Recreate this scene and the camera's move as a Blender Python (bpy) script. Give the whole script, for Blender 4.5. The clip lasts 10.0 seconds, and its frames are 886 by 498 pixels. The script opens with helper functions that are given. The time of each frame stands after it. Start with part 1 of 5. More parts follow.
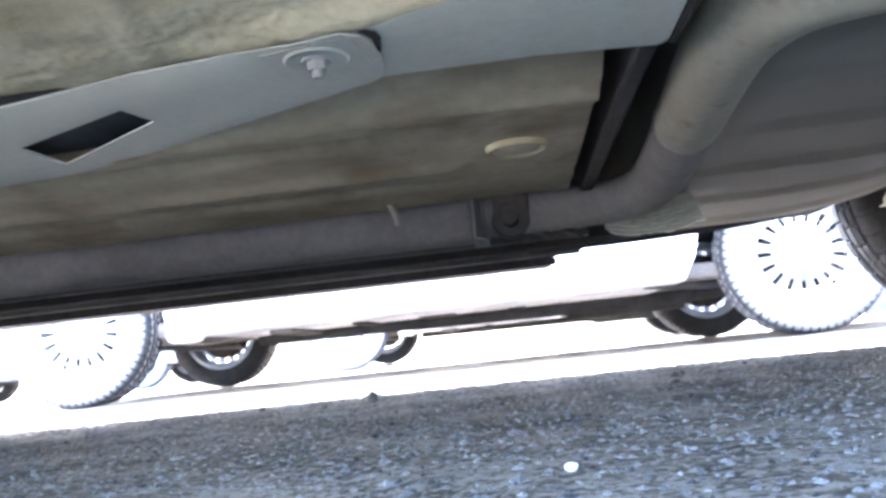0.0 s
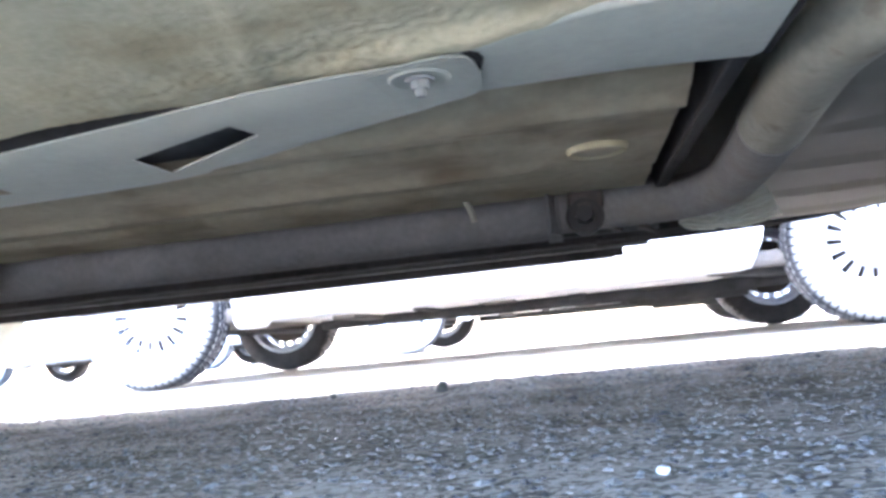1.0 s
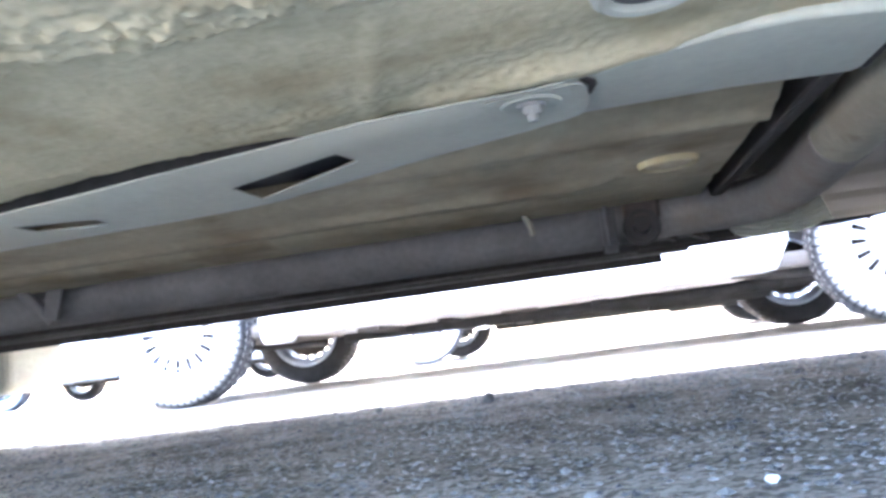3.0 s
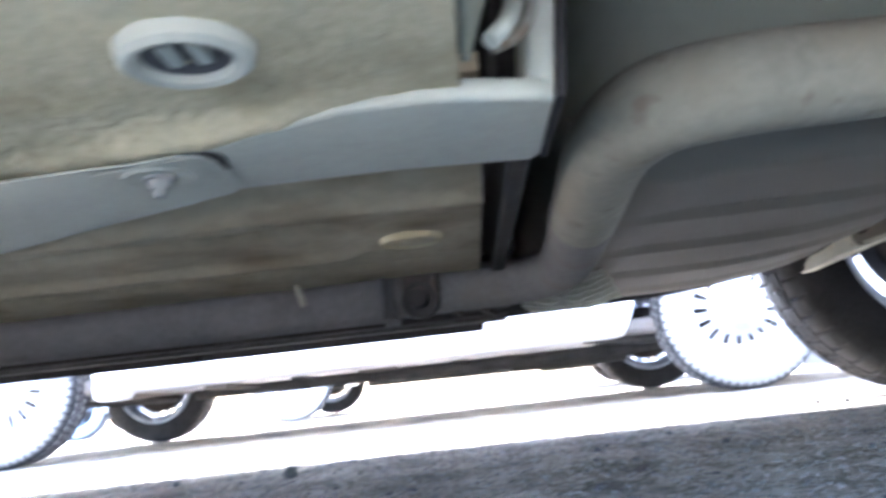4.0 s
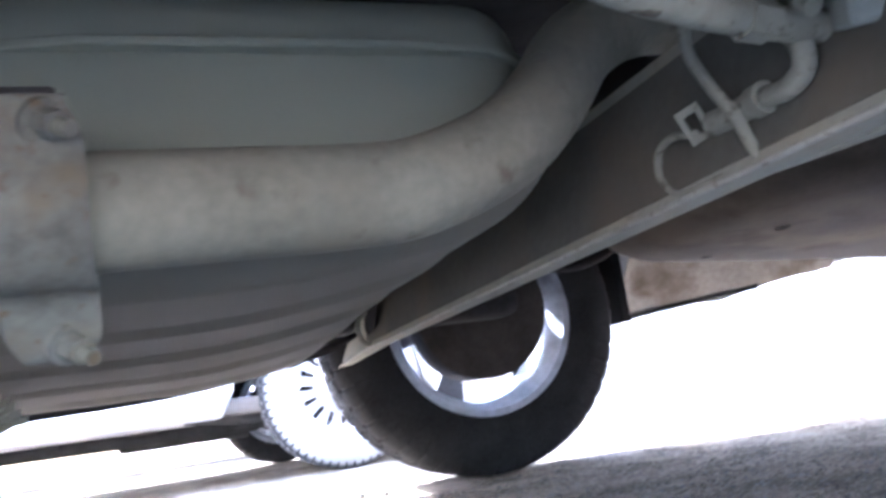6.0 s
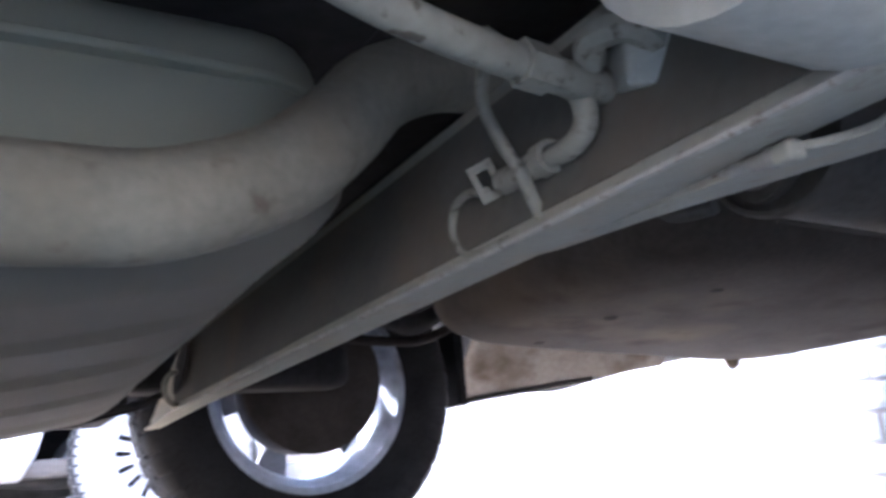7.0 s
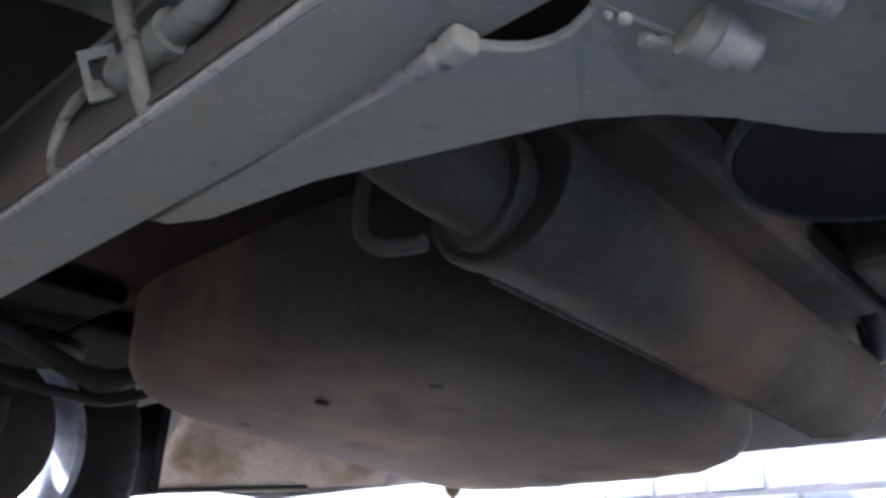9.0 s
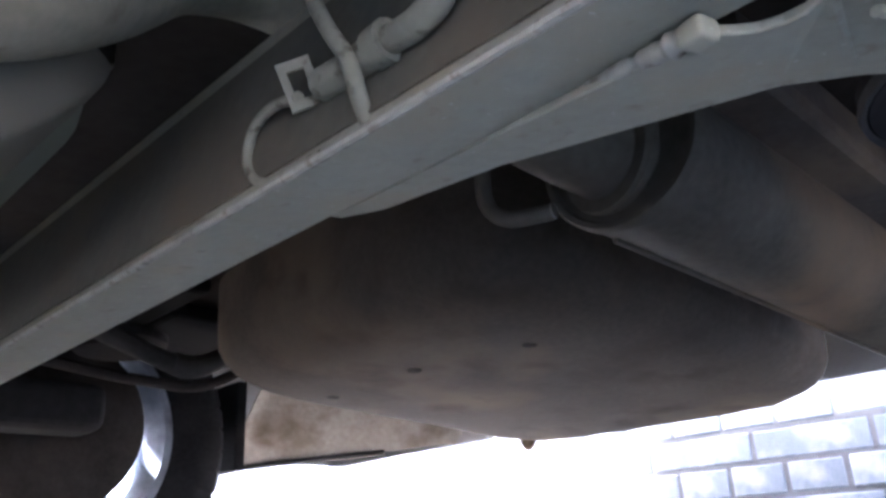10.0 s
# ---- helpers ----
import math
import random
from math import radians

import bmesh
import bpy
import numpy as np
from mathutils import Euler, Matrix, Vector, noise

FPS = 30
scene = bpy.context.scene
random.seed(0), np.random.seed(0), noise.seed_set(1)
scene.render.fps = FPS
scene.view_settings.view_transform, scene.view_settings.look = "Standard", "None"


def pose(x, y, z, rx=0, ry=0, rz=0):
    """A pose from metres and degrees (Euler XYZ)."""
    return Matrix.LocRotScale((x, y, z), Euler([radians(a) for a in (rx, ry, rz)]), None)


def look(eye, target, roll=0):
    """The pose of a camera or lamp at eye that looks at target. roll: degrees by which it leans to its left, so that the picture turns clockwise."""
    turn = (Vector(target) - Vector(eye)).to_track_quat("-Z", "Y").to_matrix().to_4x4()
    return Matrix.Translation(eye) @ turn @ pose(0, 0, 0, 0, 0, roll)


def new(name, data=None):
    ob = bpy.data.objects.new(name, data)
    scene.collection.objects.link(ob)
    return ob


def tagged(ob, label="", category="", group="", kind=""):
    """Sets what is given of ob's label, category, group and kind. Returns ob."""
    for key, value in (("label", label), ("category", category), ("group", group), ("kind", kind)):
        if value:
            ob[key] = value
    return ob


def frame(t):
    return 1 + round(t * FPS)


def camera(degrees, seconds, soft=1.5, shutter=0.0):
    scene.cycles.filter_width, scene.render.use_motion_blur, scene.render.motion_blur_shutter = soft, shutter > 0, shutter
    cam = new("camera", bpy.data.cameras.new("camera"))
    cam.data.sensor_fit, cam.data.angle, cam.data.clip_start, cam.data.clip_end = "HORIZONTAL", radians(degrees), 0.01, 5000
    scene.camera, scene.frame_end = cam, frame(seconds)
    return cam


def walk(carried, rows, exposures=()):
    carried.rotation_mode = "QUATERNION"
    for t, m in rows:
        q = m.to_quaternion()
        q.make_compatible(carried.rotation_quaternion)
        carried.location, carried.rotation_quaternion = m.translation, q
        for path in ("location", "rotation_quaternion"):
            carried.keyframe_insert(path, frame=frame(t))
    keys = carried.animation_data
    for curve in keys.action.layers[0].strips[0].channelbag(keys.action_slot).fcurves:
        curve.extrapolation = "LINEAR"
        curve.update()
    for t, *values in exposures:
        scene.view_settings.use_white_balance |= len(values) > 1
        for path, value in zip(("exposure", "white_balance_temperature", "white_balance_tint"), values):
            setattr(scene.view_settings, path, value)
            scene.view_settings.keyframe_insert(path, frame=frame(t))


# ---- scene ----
cam = camera(57.8, 10.0, soft=3.1, shutter=0.5)
PATH = [
    (0, (-0.007, -0.007, 0.082), (-0.18, 1.97, 0.328), -6.0),
    (0.5, (-0.006, -0.011, 0.089), (-0.254, 1.964, 0.282), -6.1),
    (1, (-0.029, -0.029, 0.099), (-0.339, 1.935, 0.316), -5.6),
    (1.5, (-0.078, -0.051, 0.106), (-0.418, 1.909, 0.317), -6.4),
    (2, (-0.132, -0.072, 0.113), (-0.493, 1.883, 0.338), -7.5),
    (3.5, (-0.029, -0.024, 0.112), (-0.275, 1.943, 0.381), -6.3),
    (4, (0.049, 0.015, 0.125), (0.003, 1.986, 0.462), -6.3),
    (4.5, (0.116, 0.029, 0.155), (0.265, 1.997, 0.478), -10.2),
    (5, (0.222, 0.03, 0.148), (0.523, 1.987, 0.43), -10.6),
    (5.5, (0.318, 0.064, 0.163), (0.85, 1.964, 0.488), -8.8),
    (5.8, (0.365, 0.078, 0.163), (1.026, 1.936, 0.495), -8.8),
    (6, (0.388, 0.08, 0.172), (1.084, 1.917, 0.548), -8.4),
    (7.5, (0.508, 0.129, 0.143), (1.64, 1.662, 0.75), -3.2),
    (8, (0.562, 0.159, 0.13), (1.779, 1.585, 0.825), -1.4),
    (8.5, (0.599, 0.17, 0.119), (1.844, 1.533, 0.889), 1.3),
    (9, (0.621, 0.171, 0.111), (1.954, 1.421, 0.923), 2.0),
    (9.5, (0.567, 0.231, 0.118), (1.903, 1.502, 0.894), -1.6),
    (10, (0.543, 0.217, 0.113), (1.878, 1.524, 0.827), -2.8),
]
walk(cam, [(t, look(eye, target, roll)) for t, eye, target, roll in PATH], [(0, 5.56, 5310, 17), (1, 5.65, 5310, 17), (2, 5.81, 5330, 16), (3.5, 5.60, 5255, 17), (4.5, 5.36, 5215, 15), (5, 5.32, 5235, 18), (6, 5.35, 5275, 21), (7.5, 4.95, 5385, 23), (8.5, 4.98, 5385, 22), (10, 5.28, 5395, 21)])


# ---- world, sun, exposure ----
SUN = Vector((-0.50, 0.72, 0.86)).normalized()
world = bpy.data.worlds.new("sky")
scene.world = world
world.use_nodes = True
wn = world.node_tree.nodes
sky = wn.new("ShaderNodeTexSky")
sky.sky_type, sky.sun_disc = "NISHITA", False
sky.sun_elevation = math.asin(SUN.z)
sky.sun_rotation = math.atan2(SUN.x, SUN.y)
world.node_tree.links.new(sky.outputs[0], wn["Background"].inputs[0])
sky.dust_density = 4.0
wn["Background"].inputs[1].default_value = 0.15
lamp = bpy.data.lights.new("sun", "SUN")
lamp.energy, lamp.angle, lamp.color = 2.0, radians(2.5), (1.0, 0.97, 0.93)
sun = new("sun", lamp)
sun.matrix_world = look(SUN * 30, (0, 0, 0))


# ---- materials ----
def material(name, base, second, rough=0.8, metal=0.0, scale=8.0, fine=60.0, bump=0.3, depth=0.004, spots=None, spot_scale=3.0, spread=0.5, vary=0.0):
    """A node material: two colours mixed by coarse and fine noise, relief by the same, optional stains."""
    m = bpy.data.materials.new(name)
    m.use_nodes = True
    n, link = m.node_tree.nodes, m.node_tree.links.new
    b = n["Principled BSDF"]
    co = n.new("ShaderNodeTexCoord")
    coarse, grain = n.new("ShaderNodeTexNoise"), n.new("ShaderNodeTexNoise")
    coarse.inputs["Scale"].default_value, coarse.inputs["Detail"].default_value = scale, 6
    grain.inputs["Scale"].default_value, grain.inputs["Detail"].default_value = fine, 4
    for q in (coarse, grain):
        link(co.outputs["Object"], q.inputs["Vector"])
    both = n.new("ShaderNodeMath")
    both.operation = "MULTIPLY_ADD"
    link(grain.outputs["Fac"], both.inputs[0])
    both.inputs[1].default_value = 0.5
    link(coarse.outputs["Fac"], both.inputs[2])
    ramp = n.new("ShaderNodeMapRange")
    ramp.inputs["From Min"].default_value, ramp.inputs["From Max"].default_value = 0.75 - spread / 2, 0.75 + spread / 2
    link(both.outputs[0], ramp.inputs["Value"])
    mix = n.new("ShaderNodeMix")
    mix.data_type = "RGBA"
    mix.inputs["A"].default_value, mix.inputs["B"].default_value = (*base, 1), (*second, 1)
    link(ramp.outputs[0], mix.inputs["Factor"])
    out = mix.outputs["Result"]
    if spots:
        st, cut, mx = n.new("ShaderNodeTexNoise"), n.new("ShaderNodeMapRange"), n.new("ShaderNodeMix")
        st.inputs["Scale"].default_value, st.inputs["Detail"].default_value = spot_scale, 8
        link(co.outputs["Object"], st.inputs["Vector"])
        cut.inputs["From Min"].default_value, cut.inputs["From Max"].default_value = 0.5, 0.68
        link(st.outputs["Fac"], cut.inputs["Value"])
        mx.data_type = "RGBA"
        link(cut.outputs[0], mx.inputs["Factor"])
        link(out, mx.inputs["A"])
        mx.inputs["B"].default_value = (*spots, 1)
        out = mx.outputs["Result"]
    if vary:
        info, hsv, amt = n.new("ShaderNodeObjectInfo"), n.new("ShaderNodeHueSaturation"), n.new("ShaderNodeMapRange")
        link(info.outputs["Random"], amt.inputs["Value"])
        amt.inputs["To Min"].default_value, amt.inputs["To Max"].default_value = 1 - vary, 1 + vary
        link(amt.outputs[0], hsv.inputs["Value"])
        link(out, hsv.inputs["Color"])
        out = hsv.outputs["Color"]
    link(out, b.inputs["Base Color"])
    rr = n.new("ShaderNodeMapRange")
    link(coarse.outputs["Fac"], rr.inputs["Value"])
    rr.inputs["To Min"].default_value, rr.inputs["To Max"].default_value = max(0.05, rough - 0.12), min(1, rough + 0.12)
    link(rr.outputs[0], b.inputs["Roughness"])
    b.inputs["Metallic"].default_value = metal
    b.inputs["Specular IOR Level"].default_value = 0.15 if rough >= 0.8 else 0.4
    bp = n.new("ShaderNodeBump")
    bp.inputs["Strength"].default_value, bp.inputs["Distance"].default_value = bump, depth
    link(both.outputs[0], bp.inputs["Height"])
    link(bp.outputs[0], b.inputs["Normal"])
    return m



def asphalt_material():
    """Worn asphalt: small stones of many greys in a dark binder, patchy with dust."""
    m = bpy.data.materials.new("asphalt")
    m.use_nodes = True
    n, link = m.node_tree.nodes, m.node_tree.links.new
    b, co = n["Principled BSDF"], n.new("ShaderNodeTexCoord")
    warp, add = n.new("ShaderNodeTexNoise"), n.new("ShaderNodeMix")
    warp.inputs["Scale"].default_value = 90
    link(co.outputs["Object"], warp.inputs["Vector"])
    add.data_type = "VECTOR"
    add.inputs["Factor"].default_value = 0.012
    link(co.outputs["Object"], add.inputs["A"])
    link(warp.outputs["Color"], add.inputs["B"])
    cells, small, patch, dust = n.new("ShaderNodeTexVoronoi"), n.new("ShaderNodeTexVoronoi"), n.new("ShaderNodeTexNoise"), n.new("ShaderNodeTexNoise")
    cells.inputs["Scale"].default_value, small.inputs["Scale"].default_value = 165, 400
    patch.inputs["Scale"].default_value, patch.inputs["Detail"].default_value = 7, 8
    dust.inputs["Scale"].default_value, dust.inputs["Detail"].default_value = 1.6, 6
    for q in (cells, small):
        link(add.outputs["Result"], q.inputs["Vector"])
    for q in (patch, dust):
        link(co.outputs["Object"], q.inputs["Vector"])
    g1, g2 = n.new("ShaderNodeSeparateColor"), n.new("ShaderNodeSeparateColor")
    link(cells.outputs["Color"], g1.inputs[0])
    link(small.outputs["Color"], g2.inputs[0])
    total = n.new("ShaderNodeMath")
    total.operation = "MULTIPLY_ADD"
    link(g1.outputs[0], total.inputs[0])
    total.inputs[1].default_value = 0.46
    half = n.new("ShaderNodeMath")
    half.operation = "MULTIPLY_ADD"
    link(g2.outputs[1], half.inputs[0])
    half.inputs[1].default_value = 0.28
    link(patch.outputs["Fac"], half.inputs[2])
    link(half.outputs[0], total.inputs[2])
    ramp = n.new("ShaderNodeValToRGB")
    e = ramp.color_ramp.elements
    e[0].position, e[0].color = 0.52, (0.044, 0.035, 0.025, 1)
    e[1].position, e[1].color = 1.0, (0.435, 0.375, 0.296, 1)
    mid = e.new(0.84)
    mid.color = (0.190, 0.159, 0.114, 1)
    link(total.outputs[0], ramp.inputs["Fac"])
    mx, cut = n.new("ShaderNodeMix"), n.new("ShaderNodeMapRange")
    cut.inputs["From Min"].default_value, cut.inputs["From Max"].default_value = 0.42, 0.66
    cut.inputs["To Max"].default_value = 0.4
    link(dust.outputs["Fac"], cut.inputs["Value"])
    mx.data_type = "RGBA"
    link(cut.outputs[0], mx.inputs["Factor"])
    link(ramp.outputs["Color"], mx.inputs["A"])
    mx.inputs["B"].default_value = (0.167, 0.139, 0.100, 1)
    link(mx.outputs["Result"], b.inputs["Base Color"])
    b.inputs["Roughness"].default_value = 0.9
    b.inputs["Specular IOR Level"].default_value = 0.15
    bp = n.new("ShaderNodeBump")
    bp.inputs["Strength"].default_value, bp.inputs["Distance"].default_value = 0.8, 0.0020
    link(total.outputs[0], bp.inputs["Height"])
    link(bp.outputs[0], b.inputs["Normal"])
    return m


ASPHALT = asphalt_material()


def gravel_material():
    m = bpy.data.materials.new("gravel")
    m.use_nodes = True
    n, link = m.node_tree.nodes, m.node_tree.links.new
    geo, ramp = n.new("ShaderNodeNewGeometry"), n.new("ShaderNodeValToRGB")
    ramp.color_ramp.elements[0].color, ramp.color_ramp.elements[1].color = (0.035, 0.032, 0.029, 1), (0.30, 0.285, 0.26, 1)
    ramp.color_ramp.elements[0].position, ramp.color_ramp.elements[1].position = 0.1, 1.0
    link(geo.outputs["Random Per Island"], ramp.inputs["Fac"])
    link(ramp.outputs["Color"], n["Principled BSDF"].inputs["Base Color"])
    n["Principled BSDF"].inputs["Roughness"].default_value = 0.9
    return m


GRAVEL = gravel_material()
# Browner, darker copy of the underseal: weaker light further in is in its colour.
FLOORDIM = material("brown floor pressing, darkened for less bounce light", (0.210, 0.185, 0.122), (0.378, 0.330, 0.221), 0.95, 0, 6, 80, 0.4, 0.0012, (0.175, 0.139, 0.084), 9, 0.6)
WHITESTONE = material("white stone", (0.7, 0.69, 0.66), (0.85, 0.84, 0.8), 0.8, 0, 40, 200, 0.4, 0.001)
UNDERSEAL = material("dusty underseal", (0.354, 0.316, 0.197), (0.565, 0.505, 0.322), 0.95, 0, 7, 190, 0.7, 0.0016, (0.323, 0.272, 0.154), 11, 0.55)
# Darker copy of the rail paint; the recess's shade is in its colour.
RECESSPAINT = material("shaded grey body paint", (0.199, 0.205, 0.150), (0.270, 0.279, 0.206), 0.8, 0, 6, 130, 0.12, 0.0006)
ARMPAINT = material("pale dusty arm paint", (0.293, 0.302, 0.255), (0.420, 0.429, 0.362), 0.85, 0, 8, 140, 0.3, 0.001, (0.333, 0.314, 0.246), 9, 0.45)
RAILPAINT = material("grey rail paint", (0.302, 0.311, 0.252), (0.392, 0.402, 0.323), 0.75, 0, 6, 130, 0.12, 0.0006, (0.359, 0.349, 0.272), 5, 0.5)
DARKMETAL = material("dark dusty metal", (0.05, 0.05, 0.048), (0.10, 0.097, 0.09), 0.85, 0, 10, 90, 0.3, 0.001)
NEARBLACK = material("dark underbody", (0.017, 0.016, 0.015), (0.045, 0.043, 0.040), 0.9, 0, 6, 60, 0.3, 0.003)
EXHAUST = material("dusty exhaust steel", (0.158, 0.154, 0.117), (0.243, 0.236, 0.180), 0.85, 0.05, 7, 140, 0.2, 0.0008, (0.187, 0.171, 0.122), 9, 0.42)
# Darker copy of the exhaust steel: blocked light below the tank put into colour.
EXHAUSTSHADE = material("exhaust steel darkened for shade", (0.109, 0.105, 0.093), (0.174, 0.169, 0.151), 0.85, 0.05, 7, 140, 0.2, 0.0008, (0.125, 0.109, 0.085), 9, 0.42)
EXHAUSTOLD = material("old exhaust steel", (0.065, 0.064, 0.060), (0.115, 0.113, 0.106), 0.85, 0.1, 12, 120, 0.2, 0.0006)
CLAMPSTEEL = material("dusty clamp steel", (0.096, 0.094, 0.077), (0.183, 0.181, 0.148), 0.85, 0.05, 20, 150, 0.35, 0.0008, (0.164, 0.135, 0.087), 25, 0.45)
BOLTSTEEL = material("zinc bolt", (0.19, 0.195, 0.175), (0.27, 0.275, 0.25), 0.75, 0.1, 30, 160, 0.2, 0.0004)

def specks(m, colour, scale, low, high):
    """Scattered small marks of another colour over a finished material."""
    n, link = m.node_tree.nodes, m.node_tree.links.new
    b = n["Principled BSDF"]
    co, ns, cut, mx = n.new("ShaderNodeTexCoord"), n.new("ShaderNodeTexNoise"), n.new("ShaderNodeMapRange"), n.new("ShaderNodeMix")
    ns.inputs["Scale"].default_value, ns.inputs["Detail"].default_value = scale, 3
    link(co.outputs["Object"], ns.inputs["Vector"])
    cut.inputs["From Min"].default_value, cut.inputs["From Max"].default_value = low, high
    link(ns.outputs["Fac"], cut.inputs["Value"])
    old = b.inputs["Base Color"].links[0].from_socket
    mx.data_type = "RGBA"
    link(cut.outputs[0], mx.inputs["Factor"])
    link(old, mx.inputs["A"])
    mx.inputs["B"].default_value = (*colour, 1)
    link(mx.outputs["Result"], b.inputs["Base Color"])
    return m


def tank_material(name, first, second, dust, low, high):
    """Black plastic with road dust; its lightening along x stands in for light at the rear."""
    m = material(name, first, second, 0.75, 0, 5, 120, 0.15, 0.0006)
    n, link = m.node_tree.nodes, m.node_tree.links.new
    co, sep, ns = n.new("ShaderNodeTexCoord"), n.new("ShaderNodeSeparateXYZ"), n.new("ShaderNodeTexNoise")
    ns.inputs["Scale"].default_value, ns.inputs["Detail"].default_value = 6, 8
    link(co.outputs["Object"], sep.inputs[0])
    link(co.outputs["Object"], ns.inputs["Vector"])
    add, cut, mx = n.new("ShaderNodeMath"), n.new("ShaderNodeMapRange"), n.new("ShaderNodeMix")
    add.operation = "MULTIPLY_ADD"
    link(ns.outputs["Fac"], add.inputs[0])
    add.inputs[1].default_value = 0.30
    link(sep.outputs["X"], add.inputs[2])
    # Fade along x: the stronger light at the tank's rear, put into colour.
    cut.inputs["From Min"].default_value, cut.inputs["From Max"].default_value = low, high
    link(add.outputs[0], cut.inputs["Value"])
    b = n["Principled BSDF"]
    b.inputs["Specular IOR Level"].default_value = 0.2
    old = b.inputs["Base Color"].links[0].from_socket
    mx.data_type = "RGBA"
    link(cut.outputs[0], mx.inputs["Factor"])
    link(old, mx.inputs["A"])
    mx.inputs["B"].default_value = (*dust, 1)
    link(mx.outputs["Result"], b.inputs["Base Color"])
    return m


def sidewall_material():
    """Dusty tyre rubber: grey on the tread; the glare of lit sidewalls is painted pale."""
    m = material("dusty tyre rubber, sidewalls painted bright", (0.040, 0.041, 0.043), (0.062, 0.063, 0.064), 0.9, 0, 12, 120, 0.1, 0.0004)
    n, link = m.node_tree.nodes, m.node_tree.links.new
    co, sep, ab = n.new("ShaderNodeTexCoord"), n.new("ShaderNodeSeparateXYZ"), n.new("ShaderNodeMath")
    link(co.outputs["Normal"], sep.inputs[0])
    ab.operation = "ABSOLUTE"
    link(sep.outputs["Y"], ab.inputs[0])
    cut, mx = n.new("ShaderNodeMapRange"), n.new("ShaderNodeMix")
    # Faces turned sideways take the pale tone of strongly lit sidewalls.
    cut.inputs["From Min"].default_value, cut.inputs["From Max"].default_value = 0.55, 0.85
    link(ab.outputs[0], cut.inputs["Value"])
    b = n["Principled BSDF"]
    old = b.inputs["Base Color"].links[0].from_socket
    mx.data_type = "RGBA"
    link(cut.outputs[0], mx.inputs["Factor"])
    link(old, mx.inputs["A"])
    mx.inputs["B"].default_value = (0.26, 0.26, 0.255, 1)
    link(mx.outputs["Result"], b.inputs["Base Color"])
    return m


TANK = tank_material("dusty black plastic, lit tone painted to rear", (0.016, 0.018, 0.016), (0.030, 0.033, 0.028), (0.205, 0.222, 0.174), 0.47, 0.68)
TANKRIB = tank_material("dusty tank shield, lit tone painted to rear", (0.044, 0.042, 0.035), (0.072, 0.068, 0.056), (0.172, 0.163, 0.127), 0.43, 0.62)
BEAMPAINT = material("axle paint with dust", (0.276, 0.276, 0.219), (0.393, 0.389, 0.311), 0.85, 0, 6, 130, 0.22, 0.0010, (0.370, 0.338, 0.247), 16, 0.7)
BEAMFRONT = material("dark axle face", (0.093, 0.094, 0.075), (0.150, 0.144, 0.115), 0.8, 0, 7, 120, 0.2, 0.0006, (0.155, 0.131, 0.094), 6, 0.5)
DUSTLIP = material("dust on edges", (0.295, 0.288, 0.244), (0.429, 0.418, 0.356), 0.9, 0, 30, 160, 0.4, 0.0008)
PANPAINT = material("brown dusty pan", (0.064, 0.057, 0.047), (0.133, 0.117, 0.094), 0.9, 0, 4, 120, 0.3, 0.0012, (0.208, 0.164, 0.112), 2.8, 0.6)
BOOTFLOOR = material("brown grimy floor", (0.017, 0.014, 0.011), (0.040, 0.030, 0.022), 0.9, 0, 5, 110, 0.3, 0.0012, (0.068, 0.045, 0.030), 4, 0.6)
HOSE = material("dusty hose", (0.235, 0.232, 0.182), (0.346, 0.339, 0.266), 0.8, 0, 25, 150, 0.2, 0.0006)
LITRUBBER = sidewall_material()
RUBBER = material("tyre rubber", (0.011, 0.011, 0.011), (0.027, 0.0265, 0.026), 0.85, 0, 12, 120, 0.2, 0.001)
# Darker tyre copy for the far wheels; their shade is in its colour.
SHADERUBBER = material("tyre rubber of shaded far wheels", (0.022, 0.022, 0.022), (0.048, 0.047, 0.046), 0.9, 0, 12, 120, 0.1, 0.0004)
UNDERTRAY = material("pale dusty undertray", (0.16, 0.148, 0.132), (0.27, 0.252, 0.225), 0.9, 0, 5, 60, 0.3, 0.002, (0.10, 0.09, 0.078), 3, 0.5)
BLACKPLASTIC = material("black plastic", (0.02, 0.02, 0.021), (0.045, 0.045, 0.045), 0.6, 0, 12, 120, 0.2, 0.001)
ALLOY = material("alloy rim", (0.34, 0.36, 0.39), (0.46, 0.48, 0.5), 0.4, 0.8, 9, 120, 0.05, 0.0004)
DIRTYALLOY = material("dirty alloy barrel", (0.290, 0.333, 0.384), (0.614, 0.665, 0.725), 0.4, 0.25, 7, 60, 0.05, 0.0004, (0.129, 0.132, 0.141), 5, 0.5)
BRAKEDUST = material("alloy with brake dust", (0.035, 0.036, 0.038), (0.09, 0.092, 0.096), 0.7, 0.3, 12, 120, 0.1, 0.0005)
DRUM = material("brake drum iron", (0.03, 0.027, 0.024), (0.065, 0.056, 0.047), 0.9, 0.2, 14, 120, 0.3, 0.001)
WHITEPAINT = material("white car paint", (0.78, 0.78, 0.77), (0.83, 0.83, 0.82), 0.3, 0, 5, 100, 0.02, 0.0005)
SILVERPAINT = material("silver car paint", (0.5, 0.51, 0.52), (0.58, 0.59, 0.6), 0.35, 0.3, 5, 100, 0.02, 0.0005)
DIRTYBUMPER = material("dirty bumper plastic", (0.280, 0.252, 0.217), (0.501, 0.478, 0.434), 0.85, 0, 7, 90, 0.25, 0.001, (0.184, 0.150, 0.113), 9, 0.5)
